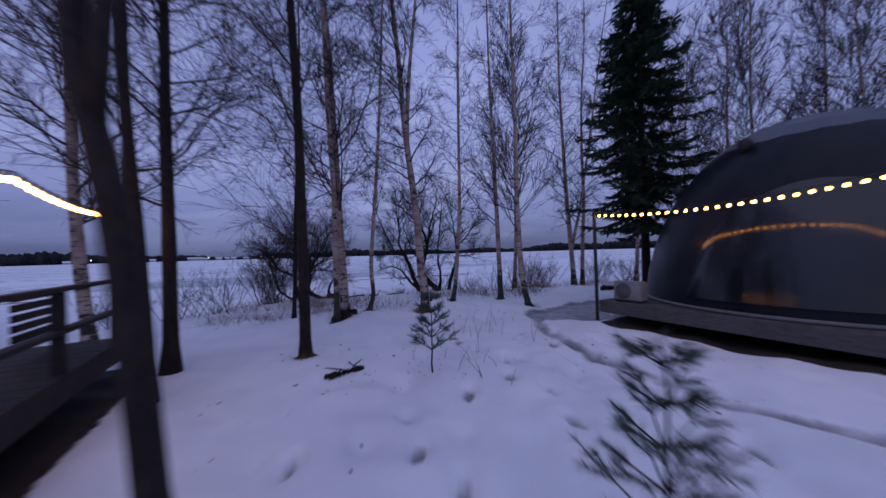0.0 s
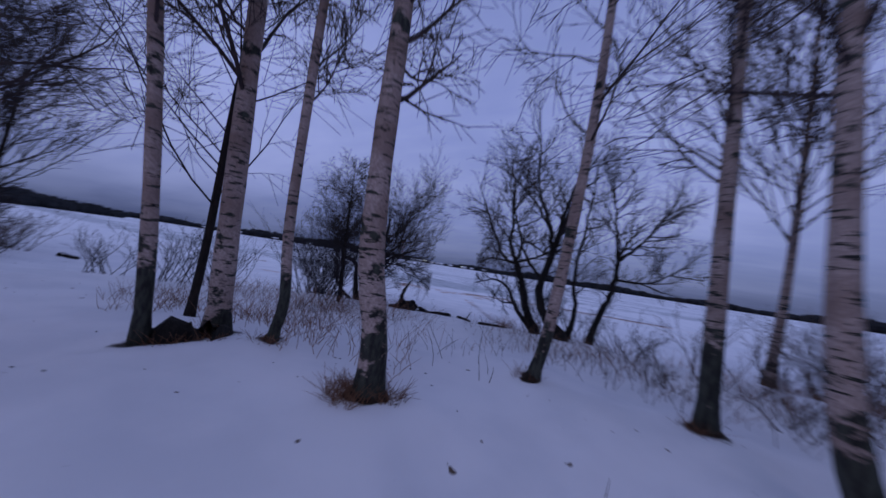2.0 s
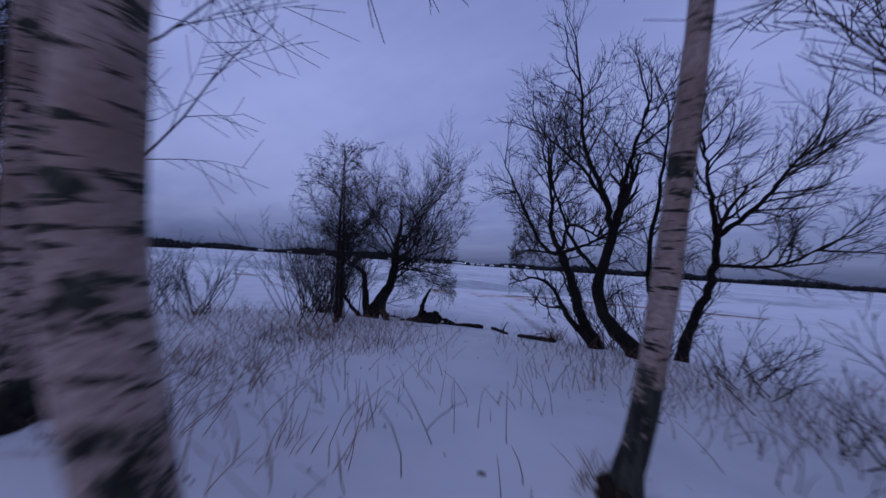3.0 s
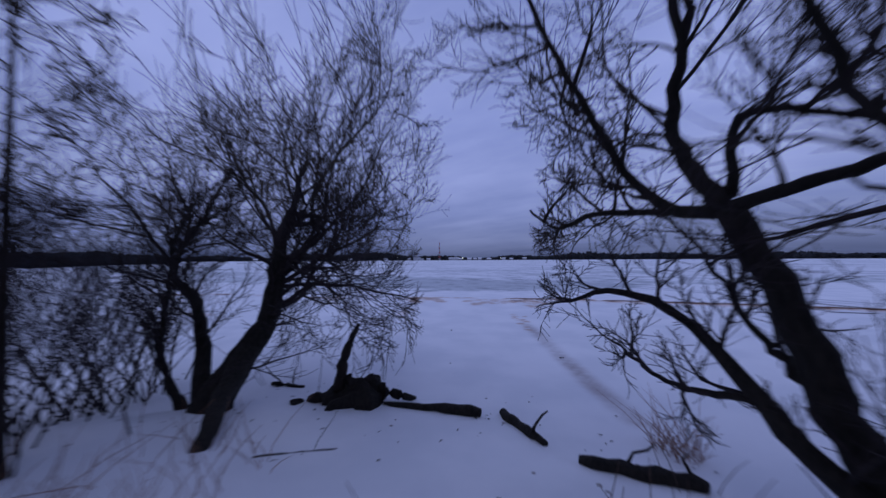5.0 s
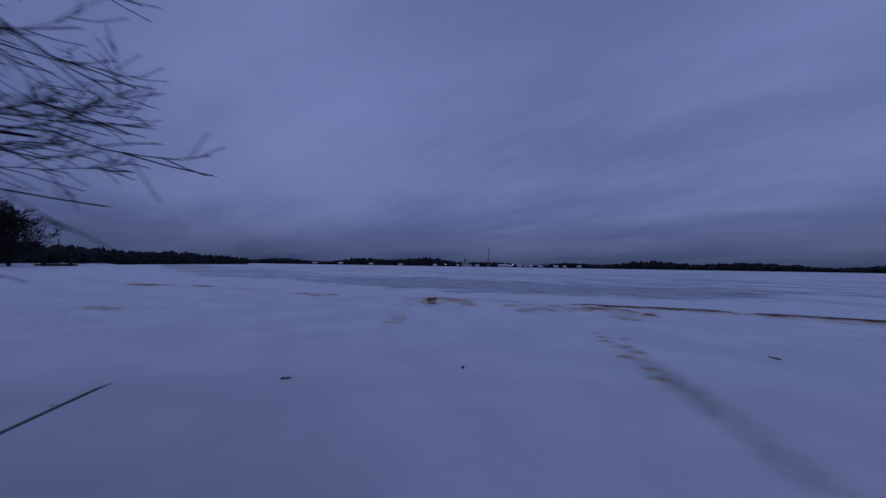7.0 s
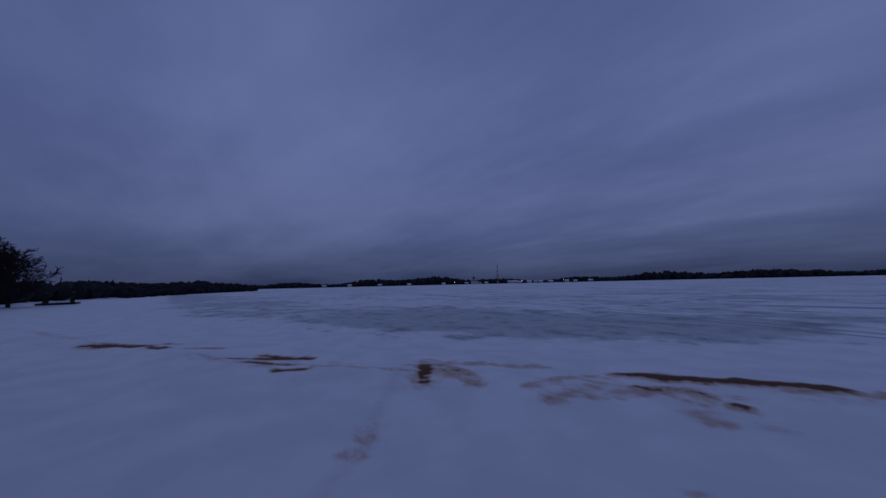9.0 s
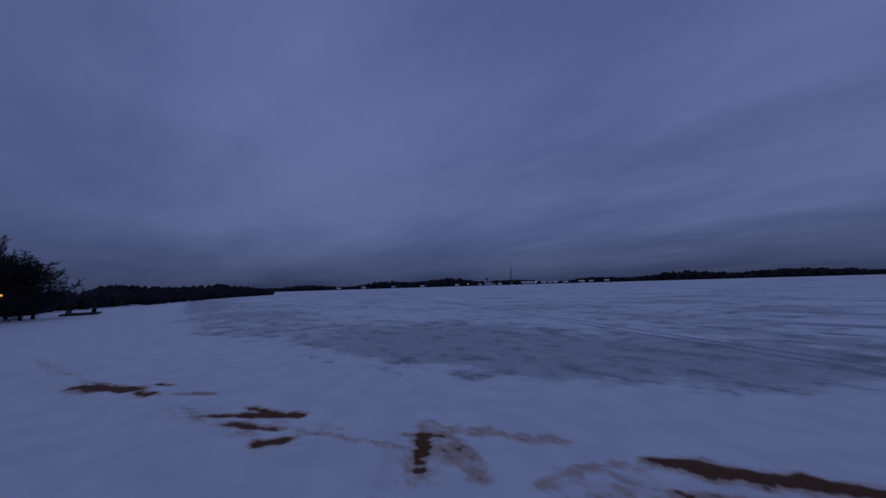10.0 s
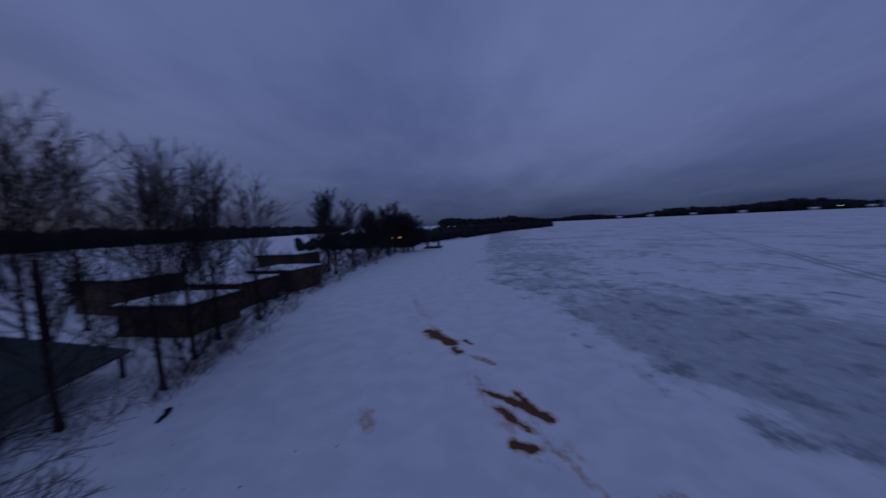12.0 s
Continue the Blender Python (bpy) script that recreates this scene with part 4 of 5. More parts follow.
def make_dome():
    C = Vector((5.54, 5.72, 0))
    ob = thing("dome_tent", (C.x, C.y, 0), "grey geodesic dome tent with a pale top, on the deck", "tent")
    n = 40
    e0 = math.asin((0.628 - 0.27) / (2.2 * 1.44))
    rings = [e0, 0.27, 0.42, 0.57, 0.72, 0.87, 1.02, 1.15, 1.28]
    lower, upper = ([], []), ([], [])
    for j in range(len(rings) - 1):
        V, F = lower if j < 6 else upper
        m = len(V)
        for e in (rings[j], rings[j + 1]):
            V += [dome_point(2 * math.pi * i / n, e, 2.2 + 0.012 * (i % 2)) for i in range(n)]
        F += [(m + i, m + (i + 1) % n, m + n + (i + 1) % n, m + n + i) for i in range(n)]
    V, F = upper
    m = len(V)
    V.append(dome_point(0, math.pi / 2))
    for i in range(n):
        V.append(dome_point(2 * math.pi * i / n, rings[-1]))
    F += [(m, m + 1 + i, m + 1 + (i + 1) % n) for i in range(n)]
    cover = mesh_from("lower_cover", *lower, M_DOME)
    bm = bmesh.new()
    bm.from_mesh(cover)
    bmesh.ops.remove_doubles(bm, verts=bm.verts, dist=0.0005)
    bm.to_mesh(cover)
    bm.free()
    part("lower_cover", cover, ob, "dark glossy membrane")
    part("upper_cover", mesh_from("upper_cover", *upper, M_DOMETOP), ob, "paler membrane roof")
    V, F = [], []
    hem = [Vector((2.19 * math.cos(2 * math.pi * i / 48), 2.19 * math.sin(2 * math.pi * i / 48), 0.65)) for i in range(49)]
    tube(V, F, hem, [0.028] * 49, 8)
    part("hem", mesh_from("hem", V, F, M_GRILLE), ob, "rolled edge of the cover")
    V, F = [], []
    cols = 18
    for i in range(cols + 1):
        t = i / cols * 2 - 1
        a = radians(220 + 36 * t)
        top = e0 + 0.06 + 0.5 * math.sqrt(max(0.0, 1 - t * t))
        for j in range(7):
            V.append(dome_point(a, e0 + 0.05 + (top - e0 - 0.05) * j / 6, 2.225))
    for i in range(cols):
        for j in range(6):
            q = i * 7 + j
            F.append((q, q + 7, q + 8, q + 1))
    part("window", mesh_from("window", V, F, M_PANE), ob, "large arched dark window")
    for a, e in ((2.6, 0.75), (3.3, 0.98)):
        V, F = [], []
        p = dome_point(a, e)
        tube(V, F, [p * 0.995, p * 1.03, p * 1.05], [0.09, 0.09, 0.06], 12)
        part("vent_cap", mesh_from("vent_cap", V, F, M_STEEL), ob, "small black vent")


def make_string_lights(name, posts, label, bulbs):
    ob = thing(name, posts[0], label, "string lights")
    base = Vector(posts[0])
    line = []
    for a, b in zip(posts, posts[1:]):
        a, b = Vector(a), Vector(b)
        for i in range(13):
            t = i / 12
            line.append(a.lerp(b, t) - Vector((0, 0, 0.10 * 4 * t * (1 - t))) - base)
    V, F = [], []
    tube(V, F, line, [0.004] * len(line), 5)
    part("cable", mesh_from("cable", V, F, M_STEEL), ob)
    bm = bmesh.new()
    bmesh.ops.create_uvsphere(bm, u_segments=10, v_segments=8, radius=0.0145)
    for v in bm.verts:
        v.co.z *= 1.35
    me = bpy.data.meshes.new("bulb")
    bm.to_mesh(me)
    bm.free()
    me.materials.append(M_BULB)
    V, F = [], []
    tube(V, F, [Vector((0, 0, 0.02)), Vector((0, 0, 0.05))], [0.01, 0.009], 8)
    cap = mesh_from("socket", V, F, M_STEEL)
    for k in range(bulbs):
        q, _ = along(line, (k + 0.5) / bulbs)
        b = part("bulb", me, ob)
        b.location = q - Vector((0, 0, 0.05))
        part("socket", cap, b)


def make_post(x, y, top, label):
    z = gz(x, y)
    ob = thing("light_post", (x, y, z), label, "post", "posts of the string lights")
    part("pole", bevel_box("pole", (-0.022, -0.022, -0.15), (0.022, 0.022, top - z), M_STEEL, 0.004), ob)
    part("cap", bevel_box("cap", (-0.03, -0.03, top - z + 0.001), (0.03, 0.03, top - z + 0.016), M_STEEL, 0.004), ob)


def make_ac():
    m = DECK @ pose(0.36, 0.2, 0.627, 0, 0, 4) @ Matrix.Scale(0.84, 4)
    ob = thing("outdoor_unit", (0, 0, 0), "white air-conditioner outdoor unit with round fan grille, on the deck", "air conditioner")
    ob.matrix_world = m
    part("case", bevel_box("case", (-0.27, 0, 0.03), (0.27, 0.24, 0.40), M_CASE, 0.02), ob)
    for x in (-0.2, 0.2):
        part("foot", bevel_box("foot", (x - 0.03, -0.02, 0), (x + 0.03, 0.30, 0.029), M_STEEL, 0.004), ob)
    for r in (0.15, 0.115, 0.08, 0.045):
        V, F = [], []
        tube(V, F, [Vector((-0.07 + r * math.cos(i * math.pi / 16), -0.012, 0.215 + r * math.sin(i * math.pi / 16))) for i in range(33)], [0.006] * 33, 6)
        part("grille_ring", mesh_from("grille_ring", V, F, M_GRILLE), ob)
    V, F = [], []
    tube(V, F, [Vector((-0.07, -0.006, 0.215)), Vector((-0.07, 0.002, 0.215))], [0.15, 0.15], 32)
    part("fan_opening", mesh_from("fan_opening", V, F, M_GRILLE), ob, "dark round fan opening")


make_deck()
make_dome()
make_ac()
PT = (2.53, 6.49)
make_post(*PT, 2.16, "thin black steel post holding the string lights")
FAR_END = P0 + U * 7.6
make_post(FAR_END.x - 0.05, FAR_END.y, 2.16, "thin black steel post holding the string lights")
make_string_lights("string_lights", [(PT[0] + 0.02, PT[1] - 0.03, 2.13), (3.9, 3.82, 2.16), (FAR_END.x - 0.05, FAR_END.y, 2.14)], "glowing warm bulbs on a dark cable above the deck", 66)

# deck with railing across the way
LU = Vector((-0.46, 0.888, 0))
LN = Vector((-0.888, -0.46, 0))
L0 = Vector((-1.95, 1.55, 0))
LD = Matrix(((LU.x, LN.x, 0, L0.x), (LU.y, LN.y, 0, L0.y), (0, 0, 1, 0), (0, 0, 0, 1)))


def make_left_deck():
    ob = thing("railed_deck", (0, 0, 0), "dark wooden deck with railing beside the trees", "deck")
    for k in range(19):
        V, F = [], []
        box(V, F, (k * 0.2 + 0.003, 0.03, 0.66), (k * 0.2 + 0.194, 3.4, 0.69), LD)
        part("board", mesh_from("board", V, F, M_DARKWOOD, False), ob)
    part("front_beam", bevel_box("front_beam", (0, 0, 0.50), (3.8, 0.028, 0.697), M_DARKWOOD, 0.006, LD), ob)
    for s in (0.1, 1.3, 2.5, 3.7):
        part("railing_post", bevel_box("railing_post", (s - 0.035, 0.04, 0.69), (s + 0.035, 0.11, 1.30), M_DARKWOOD, 0.006, LD), ob)
        g = L0 + LU * s + LN * 0.6
        part("leg", bevel_box("leg", (s - 0.05, 0.55, gz(g.x, g.y) - 0.1), (s + 0.05, 0.65, 0.659), M_DARKWOOD, 0.006, LD), ob)
    for z in (0.98, 1.302):
        part("rail", bevel_box("rail", (0, 0.03, z), (3.8, 0.12, z + 0.035), M_DARKWOOD, 0.006, LD), ob)
    for k in range(6):
        part("slat", bevel_box("slat", (3.0, 0.5, 0.78 + k * 0.085), (3.78, 0.525, 0.84 + k * 0.085), M_DARKWOOD, 0.004, LD), ob)


make_left_deck()
E1 = L0 + LU * 3.7
make_post(E1.x + 0.06, E1.y + 0.03, 2.12, "thin black steel post holding the string lights by the railed deck")
E0 = L0 + LU * -0.2
make_string_lights("string_lights", [(E1.x + 0.06, E1.y + 0.03, 2.1), (L0.x + LU.x * 1.8, L0.y + LU.y * 1.8, 2.06), (E0.x, E0.y, 2.1)], "glowing warm bulbs on a dark cable above the railed deck", 46)


# ---------------------------------------------------------------- evergreens
def make_spruce(x, y, H, low, width, seed, label):
    rng = random.Random(seed)
    z = gz(x, y)
    ob = thing("spruce_tree", (x, y, z), label, "tree")
    V, F = [], []
    tube(V, F, [Vector((0, 0, H * i / 8 - 0.1)) for i in range(9)], [0.11 * (1 - 0.9 * i / 8) for i in range(9)], 10)
    part("trunk", mesh_from("trunk", V, F, M_DARKBARK), ob)
    V, F, VB, FB = [], [], [], []
    k = 0
    h = low
    while h < H - 0.1:
        f = (h - low) / (H - low)
        R = width * (1 - f) ** 0.8 * (0.72 + 0.28 * min(1, f * 6))
        for b in range(4 if f < 0.4 else 6):
            a = rng.uniform(0, 2 * math.pi)
            L = R * rng.uniform(0.45, 1.18)
            pts = [Vector((0, 0, h))]
            for i in range(1, 7):
                t = i / 6
                pts.append(Vector((math.cos(a) * L * t, math.sin(a) * L * t, h - 0.55 * L * t + 0.30 * L * t * t * t + rng.gauss(0, 0.012))))
            tube(VB, FB, pts, [0.014 * (1 - 0.8 * i / 6) for i in range(7)], 4, False)
            for i in range(1, int(L * 27) + 3):
                t = 0.15 + 0.85 * i / (L * 27 + 2)
                q, d = along(pts, min(0.999, t))
                for s in (-1, 1):
                    side = Vector((-math.sin(a), math.cos(a), 0)) * s
                    sp = (d * rng.uniform(0.4, 0.9) + side * rng.uniform(0.4, 1.0) + Vector((0, 0, rng.uniform(-0.75, 0.1)))).normalized()
                    l = rng.uniform(0.14, 0.32) * (1.25 - 0.5 * t)
                    w = Vector((0, 0, 1)).cross(sp).normalized() * rng.uniform(0.02, 0.04)
                    m = len(V)
                    V += [q, q + sp * l * 0.5 + w, q + sp * l, q + sp * l * 0.5 - w, q + sp * l * 0.45 + Vector((0, 0, -0.03))]
                    F += [(m, m + 1, m + 4), (m + 1, m + 2, m + 4), (m + 2, m + 3, m + 4), (m + 3, m, m + 4)]
        h += 0.125
        k += 1
    part("inner_crown", mesh_from("inner_crown", VB, FB, M_DARKBARK), ob)
    part("needles", mesh_from("needles", V, F, M_NEEDLE, False), ob, "dense dark green hanging needles")


make_spruce(4.80, 8.40, 8.6, 1.75, 1.75, 3, "tall dark spruce behind the deck")


def make_pine(x, y, H, seed, label):
    rng = random.Random(seed)
    ob = thing("pine_sapling", (x, y, gz(x, y)), label, "tree", "young pines in the snow")
    VB, FB, V, F = [], [], [], []
    tube(VB, FB, [Vector((rng.gauss(0, 0.006), rng.gauss(0, 0.006), H * i / 6 - 0.05)) for i in range(7)], [0.011 * (1 - 0.7 * i / 6) for i in range(7)], 6)
    shoots = [(Vector((0, 0, H * 0.86)), Vector((0, 0, 1)), 0.14 * H)]
    for lv in range(5):
        hh = H * (0.28 + 0.15 * lv)
        for b in range(6):
            a = b * 1.05 + lv * 0.6 + rng.uniform(-0.3, 0.3)
            L = H * (0.36 - 0.055 * lv) * rng.uniform(0.7, 1.15)
            d = Vector((math.cos(a), math.sin(a), 0.55)).normalized()
            p = Vector((0, 0, hh))
            pts = [p + d * L * i / 4 + Vector((0, 0, 0.10 * L * (i / 4) ** 2)) for i in range(5)]
            tube(VB, FB, pts, [0.005, 0.0045, 0.004, 0.003, 0.002], 4)
            shoots += [(pts[2], (pts[4] - pts[2]).normalized(), L * 0.55)]
            for s in (-1, 1):
                e = (d + Vector((-math.sin(a), math.cos(a), 0.2)) * 0.7 * s).normalized()
                tube(VB, FB, [pts[2], pts[2] + e * L * 0.35], [0.003, 0.002], 3)
                shoots += [(pts[2] + e * L * 0.08, e, L * 0.3)]
    for p, d, L in shoots:
        for i in range(int(34 + L * 170)):
            q = p + d * L * rng.random()
            nd = turned(d, radians(rng.uniform(25, 60)), rng)
            l = rng.uniform(0.035, 0.06)
            w = nd.orthogonal().normalized() * 0.0016
            m = len(V)
            V += [q - w, q + w, q + nd * l]
            F.append((m, m + 1, m + 2))
    part("stem", mesh_from("stem", VB, FB, M_DARKBARK), ob)
    part("needles", mesh_from("needles", V, F, M_PINE, False), ob, "grey-green needle tufts")


make_pine(-0.35, 4.41, 0.82, 31, "young grey-green pine sapling in the snow")
make_pine(0.40, 2.2, 0.96, 32, "young grey-green pine sapling near the trodden way")


# ---------------------------------------------------------------- stump, logs, sticks
def rough_log(V, F, rng, a, b, r0, r1, n=10, wob=0.02, sides=9):
    a, b = Vector(a), Vector(b)
    pts = [a.lerp(b, i / n) + Vector((rng.gauss(0, wob), rng.gauss(0, wob), rng.gauss(0, wob * 0.6))) for i in range(n + 1)]
    tube(V, F, pts, [(r0 + (r1 - r0) * i / n) * rng.uniform(0.82, 1.15) * (0.72 if i in (0, n) else 1) for i in range(n + 1)], sides)


def lump(V, F, rng, c, radii, rough=0.16):
    """A knobby lump of dead wood."""
    m, n, k = len(V), 12, 7
    ph = [rng.uniform(0, 6.3) for _ in range(4)]
    for j in range(k + 1):
        e = math.pi * j / k
        for i in range(n):
            a = 2 * math.pi * i / n
            r = 1 + rough * (math.sin(3 * a + ph[0]) + math.sin(5 * a + 2 * e + ph[1]) * 0.7 + math.sin(4 * e + ph[2]) * 0.6) + rng.uniform(-0.06, 0.06)
            V.append((c[0] + radii[0] * r * math.sin(e) * math.cos(a), c[1] + radii[1] * r * math.sin(e) * math.sin(a), c[2] + radii[2] * r * math.cos(e)))
    for j in range(k):
        for i in range(n):
            F.append((m + j * n + i, m + (j + 1) * n + i, m + (j + 1) * n + (i + 1) % n, m + j * n + (i + 1) % n))


def make_stump():
    rng = random.Random(9)
    x, y = -3.36, 12.0
    ob = thing("tree_stump", (x, y, gz(x, y)), "dark broken stump with a splintered upright snag", "stump")
    V, F = [], []
    lump(V, F, rng, (-0.02, -0.02, 0.03), (0.2, 0.17, 0.14), 0.1)
    lump(V, F, rng, (-0.2, -0.16, 0.01), (0.16, 0.12, 0.08), 0.2)
    rough_log(V, F, rng, (0.0, -0.02, 0.08), (-0.1, -0.36, -0.02), 0.08, 0.03, 6, 0.012, 9)
    lump(V, F, rng, (0.04, 0.04, 0.14), (0.075, 0.07, 0.07))
    lump(V, F, rng, (-0.14, -0.12, 0.0), (0.13, 0.10, 0.07))
    rough_log(V, F, rng, (0.05, 0.04, 0.1), (0.34, 0.24, 0.02), 0.07, 0.015, 7, 0.012, 9)
    rough_log(V, F, rng, (-0.05, -0.05, 0.1), (-0.22, -0.10, 0.22), 0.06, 0.04, 5, 0.008, 9)
    part("stump_body", mesh_from("stump_body", V, F, M_WILLOW), ob)
    V, F = [], []
    rough_log(V, F, rng, (-0.2, -0.13, 0.06), (-0.18, -0.10, 0.34), 0.055, 0.042, 5, 0.006)
    rough_log(V, F, rng, (-0.18, -0.10, 0.33), (-0.06, -0.03, 0.64), 0.042, 0.018, 6, 0.006)
    part("snag", mesh_from("snag", V, F, M_DARKBARK), ob, "upright broken snag")
    V, F = [], []
    lump(V, F, rng, (-0.33, -0.24, 0.0), (0.09, 0.07, 0.06))
    part("root_lump", mesh_from("root_lump", V, F, M_WILLOW), ob, "dark sunken root lump")
    V, F = [], []
    lump(V, F, rng, (-0.42, -0.38, -0.01), (0.05, 0.06, 0.05))
    part("root_lump", mesh_from("root_lump", V, F, M_WILLOW), ob, "dark sunken root lump")


def make_log(name, a, b, r0, r1, seed, label, twigs=0):
    rng = random.Random(seed)
    a = Vector((*a, gz(*a) + r0 * 0.5))
    b = Vector((*b, gz(*b) + r1 * 0.5))
    ob = thing(name, a, label, "log" if r0 > 0.03 else "stick")
    V, F = [], []
    rough_log(V, F, rng, (0, 0, 0), b - a, r0, r1, 9, r0 * 0.3)
    part("wood", mesh_from("wood", V, F, M_WILLOW), ob)
    for k in range(twigs):
        V, F = [], []
        p = (b - a) * rng.uniform(0.3, 0.9)
        rough_log(V, F, rng, p, p + Vector((rng.uniform(-0.2, 0.2), rng.uniform(-0.2, 0.2), rng.uniform(0.08, 0.22))), r0 * 0.35, r0 * 0.15, 4, 0.008, 6)
        part("branch_stub", mesh_from("branch_stub", V, F, M_WILLOW), ob)


make_stump()
make_log("fallen_log", (-3.2, 12.03), (-2.45, 12.32), 0.02, 0.05, 1, "dark fallen log half sunk in snow")
make_log("fallen_log", (-2.37, 12.46), (-1.92, 12.2), 0.04, 0.025, 2, "short dark fallen branch on the snow", 1)
make_log("fallen_log", (-1.71, 12.13), (-1.13, 12.28), 0.035, 0.05, 3, "dark fallen log beside dry grass", 2)
make_log("driftwood_stick", (-4.35, 11.7), (-4.05, 11.86), 0.025, 0.015, 4, "small dark driftwood on the snow", 2)
make_log("driftwood_stick", (-1.38, 4.37), (-1.07, 4.56), 0.034, 0.026, 5, "broken bark stick lying in the snow", 3)
make_log("driftwood_stick", (-3.1, 11.0), (-2.85, 11.35), 0.007, 0.005, 6, "thin dark stick on the snow", 1)
make_log("fallen_log", (4.75, 10.3), (5.2, 10.35), 0.09, 0.08, 7, "dark cut log lying beyond the puddle", 0)
make_log("fallen_log", (5.3, 10.0), (5.8, 10.2), 0.05, 0.05, 8, "orange-brown split log beyond the puddle", 0)
make_log("fallen_log", (-1.95, 6.84), (-1.75, 7.2), 0.10, 0.09, 10, "dark root between two birches", 0)
make_log("driftwood_stick", (-10.1, 7.9), (-9.6, 8.1), 0.06, 0.03, 11, "dark driftwood lump on the beach", 1)
rs = random.Random(14)
for i in range(4):
    x, y = ((-2.73, 16.6), (-4.9, 13.6), (-4.3, 14.6), (-2.4, 14.1))[i]
    make_log("bark_scrap", (x, y), (x + rs.uniform(-0.09, 0.09), y + rs.uniform(0.02, 0.06)), 0.008, 0.004, 60 + i, "small dark bark scrap on the snow")


# ---------------------------------------------------------------- bushes, grass, weeds
def make_bush(x, y, n, H, spread, seed, mat, label, sub=5, thick=0.008):
    rng = random.Random(seed)
    FINEST[0] = 0.0019 if thick < 0.01 else 0.007
    base = Vector((x, y, gz(x, y)))
    ob = thing("bush", base, label, "bush", "bare bushes at the shore")
    spec = [(5, 0.08, 0.03, sub, 28, 0.45, 0.3), (3, 0.09, 0.04, 3, 28, 0.5, 0.3), (2, 0.09, 0.03, 0, 0, 0, 0)]
    V, F = [], []
    for k in range(n):
        a = rng.uniform(0, 2 * math.pi)
        p = base + Vector((rng.gauss(0, 0.16), rng.gauss(0, 0.16), -0.05))
        d = Vector((math.cos(a) * spread, math.sin(a) * spread, 1)).normalized()
        grow(V, F, rng, p, d, H * rng.uniform(0.6, 1.1), thick, 0, spec, base, True)
    FINEST[0] = 0.0019
    part("thicket", mesh_from("thicket", V, F, mat, False), ob)


for i, (x, y, n, H, sp, m) in enumerate(((-3.55, 9.8, 10, 1.4, 0.6, M_TWIG), (-3.95, 10.15, 12, 1.5, 0.55, M_TWIG), (-4.2, 9.8, 10, 1.6, 0.5, M_TWIG), (-5.6, 8.3, 18, 0.9, 0.6, M_TWIG), (-5.0, 8.7, 22, 1.0, 0.6, M_TWIG), (-6.5, 7.7, 16, 0.7, 0.7, M_TWIG), (-4.8, 10.6, 30, 1.5, 0.5, M_TWIG),
                                         (-5.0, 11.0, 24, 1.2, 0.5, M_TWIG), (-4.5, 10.3, 22, 1.1, 0.6, M_TWIG), (3.4, 12.5, 40, 1.1, 0.6, M_WEED), (4.0, 12.9, 36, 1.0, 0.6, M_WEED),
                                         (5.9, 12.6, 34, 1.0, 0.7, M_WEED), (6.6, 11.8, 34, 1.2, 0.8, M_TWIG), (-0.35, 12.0, 18, 0.9, 0.5, M_TWIG), (0.2, 12.1, 16, 0.8, 0.5, M_TWIG),
                                         (0.95, 12.0, 10, 0.8, 0.8, M_TWIG), (1.3, 10.1, 9, 0.5, 0.9, M_WEED), (2.1, 9.7, 9, 0.5, 0.9, M_WEED), (2.7, 10.2, 10, 0.6, 0.9, M_WEED), (0.9, 10.9, 9, 0.5, 0.9, M_WEED), (1.8, 10.7, 8, 1.0, 0.5, M_WEED), (2.4, 10.9, 10, 0.8, 0.6, M_WEED))):
    make_bush(x, y, n, H, sp, 200 + i, m, "bare leafless bush of thin upright stems")


def make_stalks(name, spots, mat, label, seed, kind_h, bend_k=0.25, width=0.0022):
    """Stalks scattered round spots: x, y, radius, count."""
    rng = random.Random(seed)
    V, F = [], []
    for x, y, r, n in spots:
        for k in range(n):
            a, q = rng.uniform(0, 2 * math.pi), r * math.sqrt(rng.random())
            px, py = x + q * math.cos(a), y + q * math.sin(a)
            p = Vector((px, py, gz(px, py) - 0.03))
            if in_gap(p, 0.22):
                continue
            H = kind_h * rng.uniform(0.4, 1.2)
            d = Vector((rng.gauss(0, bend_k), rng.gauss(0, bend_k), 1)).normalized()
            c = Vector((rng.gauss(0, bend_k), rng.gauss(0, bend_k), 0))
            pts = [p + d * H * t + c * H * t * t for t in (0, 0.35, 0.7, 1.0)]
            tube(V, F, pts, [width, width * 0.9, width * 0.7, width * 0.35], 3, False)
    tagged(new(name, mesh_from(name, V, F, mat, False)), label, "grass", kind="stuff")


make_stalks("dry_grass", [(-0.7, 7.75, 0.35, 22), (-1.2, 7.9, 0.6, 42), (-2.2, 8.1, 0.8, 110), (-3.4, 8.3, 0.8, 132), (-1.0, 9.6, 0.9, 40), (-2.6, 9.8, 0.8, 165), (-3.3, 9.6, 0.7, 154),
                          (-4.2, 9.0, 0.8, 132), (-3.2, 10.6, 0.5, 66), (-1.25, 12.62, 0.13, 80), (0.2, 10.8, 0.9, 88), (1.3, 10.6, 1.2, 143), (2.6, 11.4, 1.2, 165), (4.2, 12.2, 1.2, 209),
                          (6.2, 12.2, 1.2, 165), (-0.5, 11.0, 0.5, 44), (-1.35, 7.55, 0.25, 33), (-5.2, 9.3, 0.8, 88)], M_GRASS, "dry beige grass stalks poking through the snow", 61, 0.28, 0.42, 0.0024)
